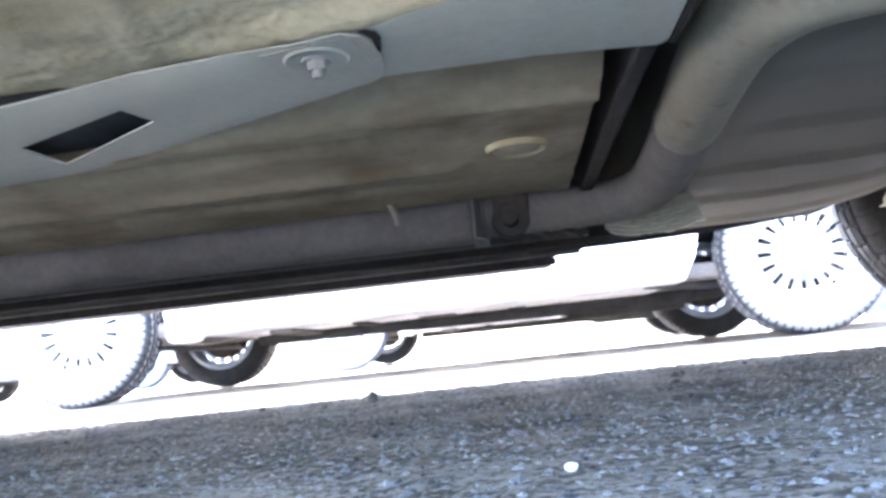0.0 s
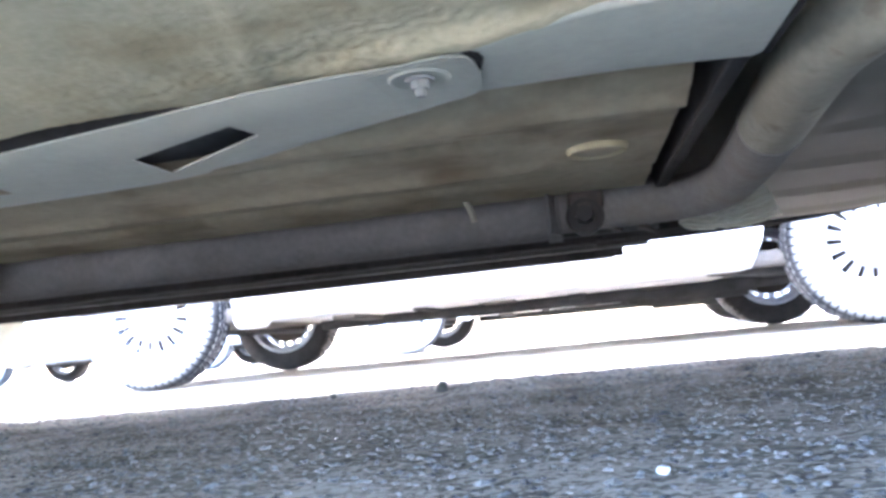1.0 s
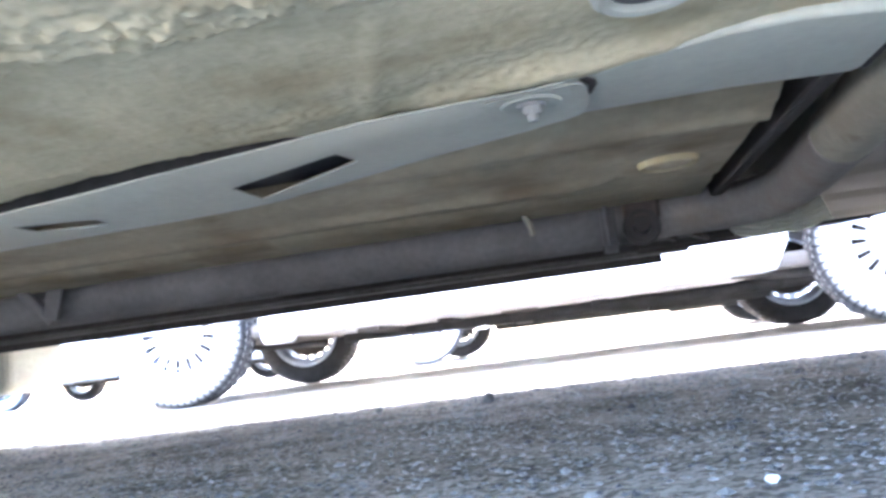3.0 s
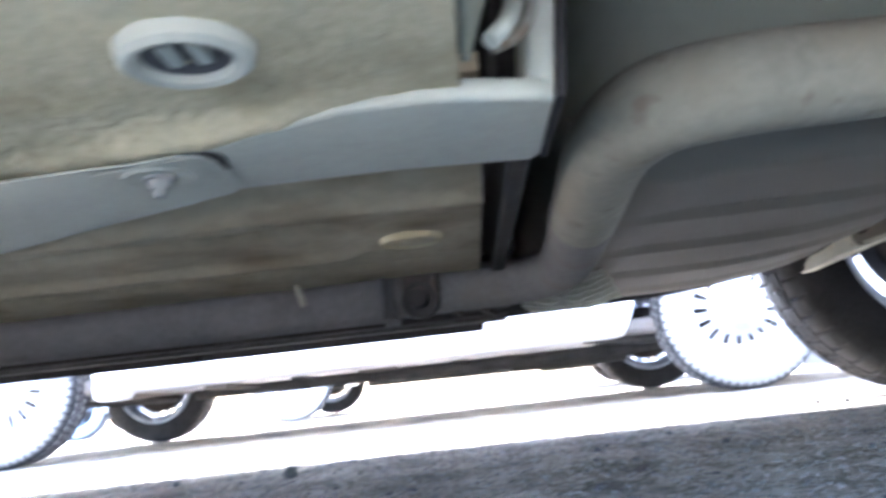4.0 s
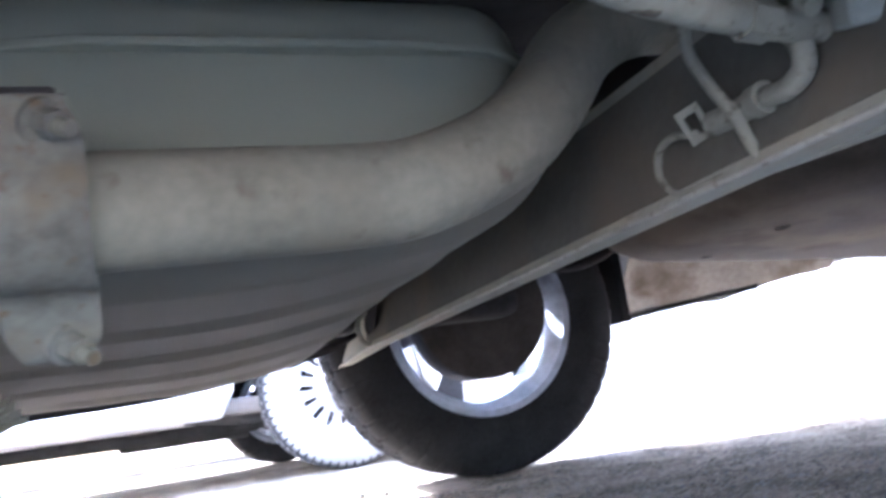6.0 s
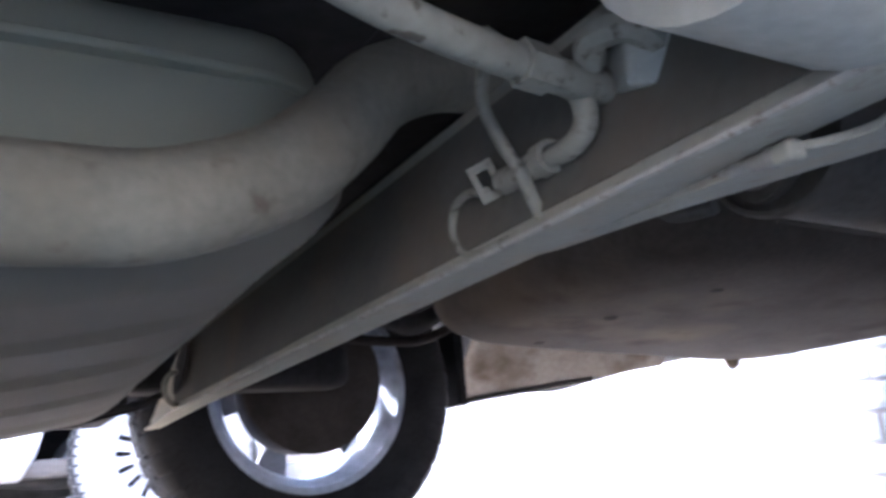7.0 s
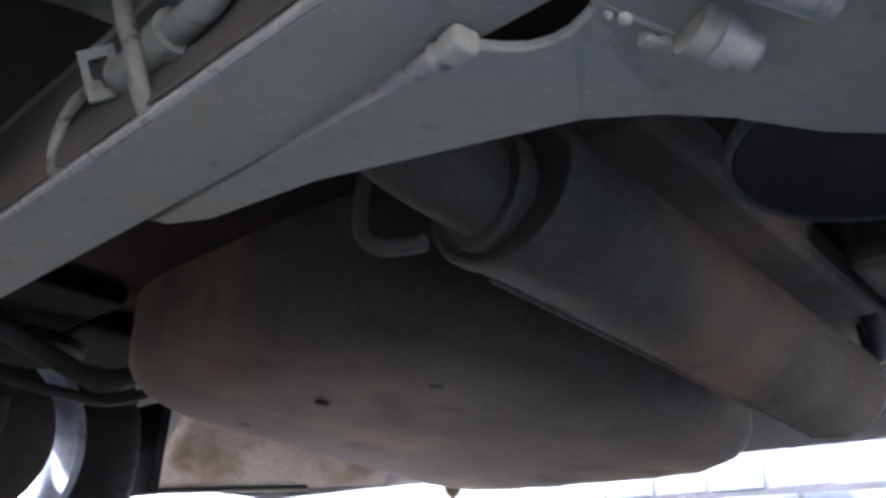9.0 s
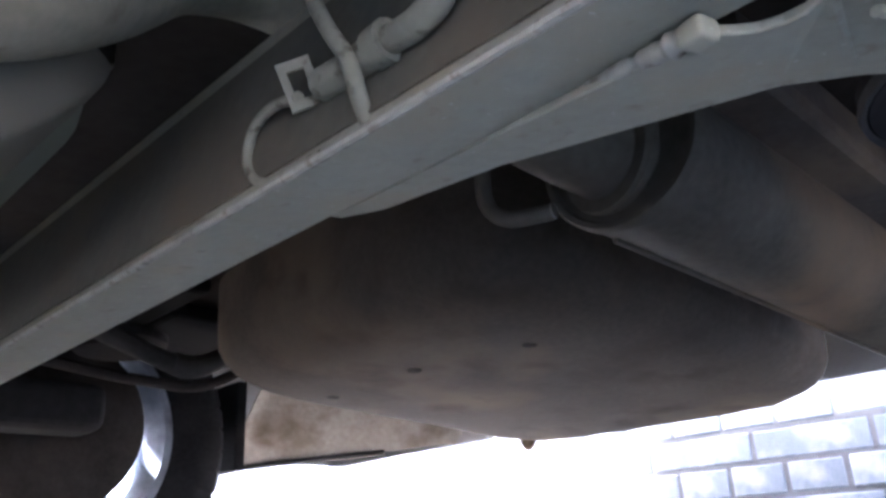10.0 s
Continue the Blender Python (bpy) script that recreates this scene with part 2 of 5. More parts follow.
BRICKFACE = material("brick", (0.158, 0.182, 0.203), (0.226, 0.250, 0.272), 0.9, 0, 12, 120, 0.5, 0.001, (0.338, 0.355, 0.367), 12, 0.5, 0.14)
SILENCER = material("dark silencer steel", (0.078, 0.074, 0.056), (0.156, 0.138, 0.110), 0.92, 0.0, 6, 110, 0.3, 0.0012, (0.200, 0.147, 0.096), 4, 0.5)
# Blacker than any paint here; stands in for deep shade.
SHADEBLACK = material("black for painted shade", (0.004, 0.004, 0.0042), (0.010, 0.0095, 0.009), 0.95, 0, 8, 80, 0.3, 0.002)
MORTAR = material("mortar", (0.085, 0.086, 0.086), (0.140, 0.141, 0.140), 0.95, 0, 20, 160, 0.6, 0.002)
specks(BEAMPAINT, (0.25, 0.225, 0.17), 70, 0.62, 0.80)
specks(BEAMPAINT, (0.46, 0.44, 0.37), 190, 0.67, 0.75)
specks(DUSTLIP, (0.21, 0.185, 0.145), 140, 0.56, 0.72)
specks(EXHAUST, (0.12, 0.098, 0.068), 38, 0.62, 0.76)
specks(CLAMPSTEEL, (0.13, 0.10, 0.062), 70, 0.60, 0.70)
specks(PANPAINT, (0.065, 0.052, 0.042), 13, 0.52, 0.80)
specks(SILENCER, (0.115, 0.098, 0.078), 18, 0.56, 0.78)
specks(HOSE, (0.13, 0.115, 0.085), 90, 0.58, 0.70)


def glass_material():
    m = bpy.data.materials.new("tinted glass")
    m.use_nodes = True
    b = m.node_tree.nodes["Principled BSDF"]
    b.inputs["Base Color"].default_value = (0.02, 0.025, 0.028, 1)
    b.inputs["Roughness"].default_value = 0.05
    return m


GLASS = glass_material()


# ---- mesh helpers ----
ORIGIN = {}


def thing(name, base, label, category, group="", kind=""):
    ob = new(name)
    ob.location = base
    ORIGIN[ob.name] = Vector(base)
    return tagged(ob, label, category, group, kind)


def part(name, bm, mat, parent=None, label="", smooth=False, at=None):
    """Links a bmesh given in world metres as one mesh object, under parent if there is one."""
    up = ORIGIN[parent.name] if parent else Vector((0, 0, 0))
    base = Vector(at) if at is not None else up
    bm.normal_update()
    me = bpy.data.meshes.new(name)
    bmesh.ops.translate(bm, verts=bm.verts[:], vec=-base)
    bmesh.ops.recalc_face_normals(bm, faces=bm.faces[:])
    bm.to_mesh(me)
    bm.free()
    me.materials.append(mat)
    if smooth:
        for p in me.polygons:
            p.use_smooth = True
        me.set_sharp_from_angle(angle=radians(40))
    ob = new(name, me)
    ob.parent = parent
    ob.location = base - up
    ORIGIN[ob.name] = base
    if label:
        ob["label"] = label
    return ob


def box(lo, hi, bevel=0.0, seg=2, bm=None):
    own = bmesh.new()
    bmesh.ops.create_cube(own, size=1)
    for v in own.verts:
        v.co = Vector([(lo[i] + hi[i]) / 2 + v.co[i] * (hi[i] - lo[i]) for i in range(3)])
    if bevel:
        bmesh.ops.bevel(own, geom=own.edges[:], offset=bevel, segments=seg, affect="EDGES", profile=0.5)
    return join(bm, own)


def join(bm, own):
    if bm is None:
        return own
    me = bpy.data.meshes.new("tmp")
    own.to_mesh(me)
    own.free()
    bm.from_mesh(me)
    bpy.data.meshes.remove(me)
    return bm


def thicken(bm, vec):
    """Gives an open sheet a second face, moved by vec, and closes its rim."""
    faces, rim = bm.faces[:], [e for e in bm.edges if len(e.link_faces) == 1]
    twin = {v: bm.verts.new(v.co + Vector(vec)) for v in bm.verts[:]}
    for f in faces:
        bm.faces.new([twin[v] for v in reversed(f.verts)])
    for e in rim:
        a, c = e.verts
        bm.faces.new((a, c, twin[c], twin[a]))
    return bm


def turned(bm, m):
    bmesh.ops.transform(bm, matrix=m, verts=bm.verts[:])
    return bm


def glide(points, n):
    """Catmull-Rom through points."""
    p = [Vector(q) for q in points]
    p = [2 * p[0] - p[1]] + p + [2 * p[-1] - p[-2]]
    out = []
    for i in range(1, len(p) - 2):
        for k in range(n):
            t = k / n
            a, b, c, d = p[i - 1:i + 3]
            out.append(0.5 * (2 * b + (c - a) * t + (2 * a - 5 * b + 4 * c - d) * t * t + (3 * b - a - 3 * c + d) * t ** 3))
    return out + [p[-2]]


def tube(points, r, sides=16, n=6, caps=True, bm=None, raw=False):
    """A round tube along a smooth path; r is a number or a function of the share of the way."""
    path = [Vector(q) for q in points] if raw else glide(points, n)
    own = bmesh.new()
    rings, up = [], Vector((0, 0, 1))
    for i, p in enumerate(path):
        d = (path[min(i + 1, len(path) - 1)] - path[max(i - 1, 0)]).normalized()
        s = d.cross(up)
        s = s.normalized() if s.length > 1e-4 else Vector((1, 0, 0))
        u = s.cross(d).normalized()
        up = u
        rad = r(i / (len(path) - 1)) if callable(r) else r
        rings.append([own.verts.new(p + rad * (math.cos(a) * s + math.sin(a) * u)) for a in [2 * math.pi * k / sides for k in range(sides)]])
    for a, b in zip(rings, rings[1:]):
        for k in range(sides):
            own.faces.new((a[k], a[(k + 1) % sides], b[(k + 1) % sides], b[k]))
    if caps:
        own.faces.new(rings[0])
        own.faces.new(rings[-1][::-1])
    return join(bm, own)


def lathe(profile, seg=48, closed=False, bm=None, bump=None):
    """Profile of (radius, along) turned about the y axis."""
    own = bmesh.new()
    rings = []
    for k in range(seg):
        a = 2 * math.pi * k / seg
        ring = []
        for j, (r, y) in enumerate(profile):
            q = r + (bump(k, j) if bump else 0)
            ring.append(own.verts.new((q * math.cos(a), y, q * math.sin(a))))
        rings.append(ring)
    m = len(profile)
    for k in range(seg):
        a, b = rings[k], rings[(k + 1) % seg]
        for j in range(m if closed else m - 1):
            own.faces.new((a[j], a[(j + 1) % m], b[(j + 1) % m], b[j]))
    return join(bm, own)


def slab(outline, z0, z1, bevel=0.0, holes=(), bm=None):
    """A flat plate of the outline (x, y), from z0 to z1."""
    own = bmesh.new()
    loops = [outline, *holes]
    edges = []
    for loop in loops:
        vs = [own.verts.new((x, y, z0)) for x, y in loop]
        edges += [own.edges.new((vs[i], vs[(i + 1) % len(vs)])) for i in range(len(vs))]
    bmesh.ops.triangle_fill(own, edges=edges, use_beauty=True)
    if not holes:
        bmesh.ops.dissolve_limit(own, angle_limit=0.01, verts=own.verts[:], edges=own.edges[:])
    r = bmesh.ops.extrude_face_region(own, geom=own.faces[:])
    bmesh.ops.translate(own, verts=[g for g in r["geom"] if isinstance(g, bmesh.types.BMVert)], vec=(0, 0, z1 - z0))
    bmesh.ops.recalc_face_normals(own, faces=own.faces[:])
    if bevel:
        rim = [e for e in own.edges if len(e.link_faces) == 2 and e.calc_face_angle(0) > 0.9 and abs(e.verts[0].co.z - e.verts[1].co.z) < 1e-5]
        bmesh.ops.bevel(own, geom=rim, offset=bevel, segments=3, affect="EDGES", profile=0.5)
    return join(bm, own)


def sheet(x0, x1, y0, y1, nx, ny, height, back=0.012):
    """A shaped sheet: height(x, y) gives its lower face; it is back thick."""
    own = bmesh.new()
    low, top = [], []
    stations = x0 if isinstance(x0, list) else [x0 + (x1 - x0) * i / nx for i in range(nx + 1)]
    nx = len(stations) - 1
    for x in stations:
        col = []
        for j in range(ny + 1):
            y = (y0 + (y1 - y0) * j / ny) if not callable(y0) else y0(x) + (y1(x) - y0(x)) * j / ny
            col.append(own.verts.new((x, y, height(x, y))))
        low.append(col)
    for i in range(nx):
        for j in range(ny):
            own.faces.new((low[i][j], low[i][j + 1], low[i + 1][j + 1], low[i + 1][j]))
    return thicken(own, (0, 0, back))


def hexbolt(centre, r, h, axis=(0, 0, -1), mat=None, parent=None, name="bolt"):
    """A hexagon head on a flange with a stub of thread."""
    own = bmesh.new()
    for rad, a, b, sides in ((r * 1.5, 0, h * 0.18, 20), (r, h * 0.18, h * 0.75, 6), (r * 0.55, h * 0.75, h * 1.25, 12)):
        c = bmesh.new()
        bmesh.ops.create_cone(c, cap_ends=True, segments=sides, radius1=rad, radius2=rad * 0.93, depth=b - a)
        bmesh.ops.translate(c, verts=c.verts[:], vec=(0, 0, (a + b) / 2))
        own = join(own, c)
    q = Vector(axis).to_track_quat("Z", "Y").to_matrix().to_4x4()
    turned(own, Matrix.Translation(centre) @ q)
    return part(name, own, mat, parent)


def wob(x, y, s, seed=0.0):
    return noise.noise(Vector((x * s + seed, y * s - seed, seed * 0.37)))


# ---- ground ----
gm = bmesh.new()
xs = [-400, -60, -12, -4] + [-2 + 0.05 * i for i in range(91)] + [4, 12, 60, 400]
ys = [-400, -60, -12, -4, -1] + [-0.5 + 0.05 * i for i in range(51)] + [3, 5, 9, 20, 60, 400]
grid = [[gm.verts.new((x, y, 0.004 * wob(x, y, 2.2) - 0.001 if -2 <= x <= 2.5 and -0.5 <= y <= 2 else -0.002)) for y in ys] for x in xs]
for i in range(len(xs) - 1):
    for j in range(len(ys) - 1):
        gm.faces.new((grid[i][j], grid[i + 1][j], grid[i + 1][j + 1], grid[i][j + 1]))
ground = part("ground", gm, ASPHALT, None)
tagged(ground, "coarse worn grey asphalt of the car park", "ground", kind="structure")

rnd = random.Random(4)
gv, gf = [], []
for k in range(24000):
    x, y = rnd.uniform(-1.5, 1.5), 0.12 + 1.6 * rnd.random() ** 1.5
    r = rnd.uniform(0.0011, 0.0034) * (1 + (rnd.random() < 0.03) * 0.8 + (rnd.random() < 0.004) * 1.8)
    z = 0.004 * wob(x, y, 2.2) - 0.001 + r * 0.2
    b = len(gv)
    for dx, dy, dz in ((1, 0, 0), (-1, 0, 0), (0, 1, 0), (0, -1, 0), (0, 0, 1), (0, 0, -1)):
        gv.append((x + dx * r * rnd.uniform(0.7, 1.4), y + dy * r * rnd.uniform(0.7, 1.4), z + dz * r * 0.6))
    gf += [(b + p, b + q, b + s) for p, q, s in ((0, 2, 4), (2, 1, 4), (1, 3, 4), (3, 0, 4), (2, 0, 5), (1, 2, 5), (3, 1, 5), (0, 3, 5))]
me = bpy.data.meshes.new("loose_gravel")
me.from_pydata(gv, [], gf)
me.materials.append(GRAVEL)
tagged(new("loose_gravel", me), "fine grey chippings loose on the asphalt", "gravel", kind="stuff")


def pebble(name, x, y, r, mat, label, flat=0.7):
    own = bmesh.new()
    bmesh.ops.create_icosphere(own, subdivisions=2, radius=r)
    for v in own.verts:
        k = 1 + 0.35 * noise.noise(v.co * 0.9 / r + Vector((x * 9, y * 7, 0)))
        v.co = Vector((v.co.x * k + x, v.co.y * k + y, v.co.z * k * flat + r * flat * 0.85))
    ob = part(name, own, mat, None, "", True, (x, y, 0))
    tagged(ob, label, "stone", "loose stones")


pebble("pebble", 0.013, 0.504, 0.0043, WHITESTONE, "small white pebble lying on grey asphalt")
pebble("pebble", -0.283, 1.413, 0.011, DARKMETAL, "small dark stone lying on grey asphalt", 1.1)
for x, y, r in ((0.79, 1.848, 0.008), (0.832, 1.797, 0.007), (0.372, 1.461, 0.005), (0.224, 1.305, 0.0055), (0.501, 1.001, 0.0045), (0.405, 1.243, 0.005), (0.697, 0.914, 0.004), (-0.51, 1.49, 0.007), (0.509, 1.247, 0.005)):
    pebble("pebble", x, y, r, DARKMETAL, "small dark stone lying on grey asphalt", 0.8)


# ---- brick wall behind the car ----
WALLX = 2.42
wall = part("wall_rear", box((WALLX - 0.0010, -3.0, -0.02), (WALLX + 0.23, 6.0, 1.5)), MORTAR)
tagged(wall, "brick wall in English bond behind the parked car", "wall", kind="structure")


# ---- wheels ----
def tyre_mesh(r, width, rim, seg=480):
    w = width / 2
    prof = [(rim, -w * 0.86), (rim + 0.012, -w * 0.98), (rim + (r - rim) * 0.5, -w * 1.04), (r - 0.022, -w * 0.97), (r - 0.006, -w * 0.84),
            (r, -w * 0.66), (r, -w * 0.4), (r - 0.008, -w * 0.37), (r - 0.008, -w * 0.30), (r, -w * 0.27), (r + 0.001, -w * 0.04), (r - 0.008, -w * 0.02)]
    prof = prof + [(a, -b) for a, b in prof[::-1]]

    def cut(k, j):
        j = min(j, len(prof) - 1 - j)
        if j in (4, 5, 6):
            return (-0.009 if k % 8 == 0 else 0) if r < 0.31 else (-0.006 if k % 10 == 0 else 0)
        if j in (9, 10):
            return (-0.009 if k % 8 == 4 else 0) if r < 0.31 else (-0.005 if k % 10 == 4 else 0)
        return 0
    return lathe(prof, seg, False, None, cut)


def disc_with_holes(rings, y_of, seg, hole, thick):
    """A dished disc about the y axis, with faces left out where hole(ring, segment)."""
    own = bmesh.new()
    v = [[own.verts.new((r * math.cos(2 * math.pi * k / seg), y_of(r), r * math.sin(2 * math.pi * k / seg))) for k in range(seg)] for r in rings]
    for i in range(len(rings) - 1):
        for k in range(seg):
            if not hole(i, k):
                own.faces.new((v[i][k], v[i + 1][k], v[i + 1][(k + 1) % seg], v[i][(k + 1) % seg]))
    own.faces.new(v[0])
    return thicken(own, (0, -thick, 0))


def wheel(parent, x, y, r, width, rim, side, style, rubber, turn=0, name="wheel"):
    """A wheel whose outer face looks to side (+1 or -1) along y. style: spokes or slots."""
    m = Matrix.Translation((x, y, r)) @ Matrix.Diagonal((1, side, 1, 1)) @ Matrix.Rotation(radians(turn), 4, "Y")
    barrel = lathe([(rim + 0.012, -width * 0.46), (rim + 0.010, -width * 0.50), (rim - 0.004, -width * 0.48), (rim - 0.010, -width * 0.40), (rim - 0.024, -width * 0.30),
                    (rim - 0.026, width * 0.1), (rim - 0.016, width * 0.36), (rim - 0.008, width * 0.46), (rim + 0.010, width * 0.48), (rim + 0.012, width * 0.44),
                    (rim - 0.006, width * 0.34), (rim - 0.016, width * 0.1), (rim - 0.016, -width * 0.28), (rim, -width * 0.40)], 64, True)
    hub = part(name, turned(barrel, m), DIRTYALLOY, parent, "silver alloy rim", True, (x, y, r))
    part("tyre", turned(tyre_mesh(r, width, rim), m), rubber, hub, "black rubber tyre with worn tread", True)
    if style == "spokes":
        face = disc_with_holes([0.05, 0.075, rim * 0.62, rim - 0.022, rim - 0.004], lambda q: width * (0.34 + 0.10 * (q / rim) ** 2), 60,
                               lambda i, k: i in (1, 2) and (k % 12) in (2, 3, 4, 5, 6, 7, 8, 9), 0.016)
    else:
        face = disc_with_holes([0.03, 0.08, rim * 0.56, rim * 0.84, rim - 0.004], lambda q: width * (0.30 + 0.12 * math.cos(q / rim * 4.5)), 51,
                               lambda i, k: i == 2 and k % 3 == 1, 0.006)
    part("wheel_face", turned(face, m), BRAKEDUST if style == "spokes" else ALLOY, hub, "", True)
    drum = lathe([(0.001, -width * 0.52), (0.06, -width * 0.52), (0.085, -width * 0.42), (0.134, -width * 0.30), (0.139, -width * 0.24), (0.139, 0.05 * width), (0.10, width * 0.15), (0.001, width * 0.14)], 40)
    part("brake_drum", turned(drum, m), DRUM, hub, "rusty brown brake drum", True)
    return hub


# ---- car bodies ----
def car_body(parent, x0, x1, yc, half, axles, r_arch, zsill, paint, roof=1.45, flip=1, plain=False):
    """A closed saloon body lofted along x from the rear bumper to the bonnet; arches are cut into its lower edge."""
    length = x1 - x0
    stations = sorted(set([round(i / 60, 4) for i in range(61)] + [round((a + k * r_arch / 8 - x0) / length, 4) for a in axles for k in range(-9, 10)]))
    own = bmesh.new()
    rings = []
    for s in stations:
        if s < 0 or s > 1:
            continue
        x = x0 + s * length
        u = s if flip > 0 else 1 - s
        end = min(1.0, min(s, 1 - s) / 0.05)
        plan = half * (0.80 + 0.20 * math.sqrt(max(0.0, 1 - (1 - end) ** 2)))
        belt = 0.92 - 0.16 * max(0, (0.30 - u) / 0.30) ** 1.3 - 0.05 * max(0, (u - 0.85) / 0.15)
        top = belt + 0.02
        if 0.26 < u < 0.90:
            top = belt + (roof - belt) * math.sin(min(1, (u - 0.26) / 0.17, (0.90 - u) / 0.14) * math.pi / 2)
        low = zsill + 0.05 * (1 - end) + (0.04 * min(1, max(0, x - axles[1] - 0.3) / 0.05) if plain else 0)
        for a in axles:
            if abs(x - a) < r_arch:
                low = max(low, 0.30 + math.sqrt(r_arch ** 2 - (x - a) ** 2))
        sec = [(plan * 0.93, low), (plan * 0.985, low + 0.03), (plan, max(low + 0.05, 0.52)), (plan * 0.985, max(low + 0.07, belt - 0.06)), (plan * 0.95, belt)]
        k = (top - belt) / max(0.001, roof - belt)
        sec += [(plan * (0.95 - 0.12 * k), belt + (top - belt) * 0.55), (plan * (0.95 - 0.24 * k), top - 0.03 * k), (plan * (0.80 - 0.2 * k), top)]
        ring = [own.verts.new((x, yc - a, z)) for a, z in sec] + [own.verts.new((x, yc + a, z)) for a, z in sec[::-1]]
        rings.append(ring)
    n = len(rings[0])
    for a, b in zip(rings, rings[1:]):
        for k in range(n - 1 if plain else n):
            own.faces.new((a[k], a[(k + 1) % n], b[(k + 1) % n], b[k]))
    own.faces.new(rings[0])
    own.faces.new(rings[-1][::-1])
    body = part("body", own, paint, parent, "", True)
    for side in (-1, 1):
        for u0, u1 in ((0.36, 0.50), (0.515, 0.65), (0.665, 0.80)):
            a, b = (u0, u1) if flip > 0 else (1 - u1, 1 - u0)
            w = bmesh.new()
            q = [(x0 + a * length, 0.97), (x0 + b * length, 0.97), (x0 + (b - 0.012) * length, roof - 0.11), (x0 + (a + 0.012) * length, roof - 0.11)]
            vs = [w.verts.new((x, yc + side * half * (0.955 - 0.20 * max(0, (z - 0.92) / (roof - 0.92))), z)) for x, z in q]
            w.faces.new(vs)
            thicken(w, (0, -side * 0.02, 0))
            part("side_window", w, GLASS, body, "dark side window")
    return body


# ---- the parked car that the camera looks under ----
car = thing("parked_car", (-0.3, 0.93, 0), "parked car with dusty grey underbody, standing on asphalt", "car")
car_body(car, -2.85, 2.12, 0.96, 1.03, (-1.99, 1.09), 0.39, 0.30, SILVERPAINT, 1.6, 1, True)
for x in (-1.99, 1.10):
    wheel(car, x, 1.883, 0.356, 0.21, 0.216, 1, "spokes", RUBBER, 32)
    wheel(car, x, 0.037, 0.356, 0.21, 0.224, -1, "spokes", RUBBER, 32)

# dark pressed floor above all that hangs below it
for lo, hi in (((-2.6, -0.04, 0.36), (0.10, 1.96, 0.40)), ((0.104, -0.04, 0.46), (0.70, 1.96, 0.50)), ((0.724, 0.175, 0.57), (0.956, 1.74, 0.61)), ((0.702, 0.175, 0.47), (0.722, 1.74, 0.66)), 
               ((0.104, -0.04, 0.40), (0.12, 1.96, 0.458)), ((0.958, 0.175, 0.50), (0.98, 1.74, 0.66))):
    part("underbody_panel", box(lo, hi, 0.004, 1), NEARBLACK, car, "dark pressed steel underbody")
# Black sheets added under the boot floor in place of deep shade.
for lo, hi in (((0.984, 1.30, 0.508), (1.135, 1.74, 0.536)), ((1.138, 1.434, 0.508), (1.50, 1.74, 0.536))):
    part("shade_sheet", box(lo, hi, 0.010, 2), SHADEBLACK, car, "added black sheet for the shade above the far wheel")
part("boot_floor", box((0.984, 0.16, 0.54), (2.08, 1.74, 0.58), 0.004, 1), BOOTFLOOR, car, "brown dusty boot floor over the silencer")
# Near housing is unseen; added to block near-side light from the silencer.
part("wheel_housing", box((0.70, 0.155, 0.44), (1.50, 0.17, 0.70), 0.004), NEARBLACK, car, "dark inner wheel housing")
part("wheel_housing", box((0.70, 1.745, 0.56), (1.50, 1.76, 0.70), 0.004), NEARBLACK, car, "dark inner wheel housing")


def rail_top(x):
    """The near edge of the long rail."""
    pts = [(-2.4, 0.61), (-1.2, 0.575), (-0.8, 0.525), (-0.58, 0.483), (-0.481, 0.465), (-0.285, 0.424), (-0.205, 0.412), (-0.134, 0.397), (-0.08, 0.385), (-0.03, 0.369), (0.03, 0.356), (0.2, 0.352)]
    for (a, ya), (c, yc) in zip(pts, pts[1:]):
        if a <= x <= c:
            return ya + (yc - ya) * (x - a) / (c - a)
    return 0.6


def rough(x, y):
    """Knobbly sealant: flat-topped lumps at two sizes, 0 to about 1."""
    a = 0.9 * noise.noise(Vector((x * 165, y * 150, 3.0))) + 0.8 * noise.noise(Vector((x * 290, y * 260, 9.0))) + 0.45 * noise.noise(Vector((x * 45, y * 50, 5.0)))
    return min(0.9, max(-0.1, 0.25 + 0.95 * a)) + 0.25 * noise.noise(Vector((x * 420, y * 480, 1.0)))


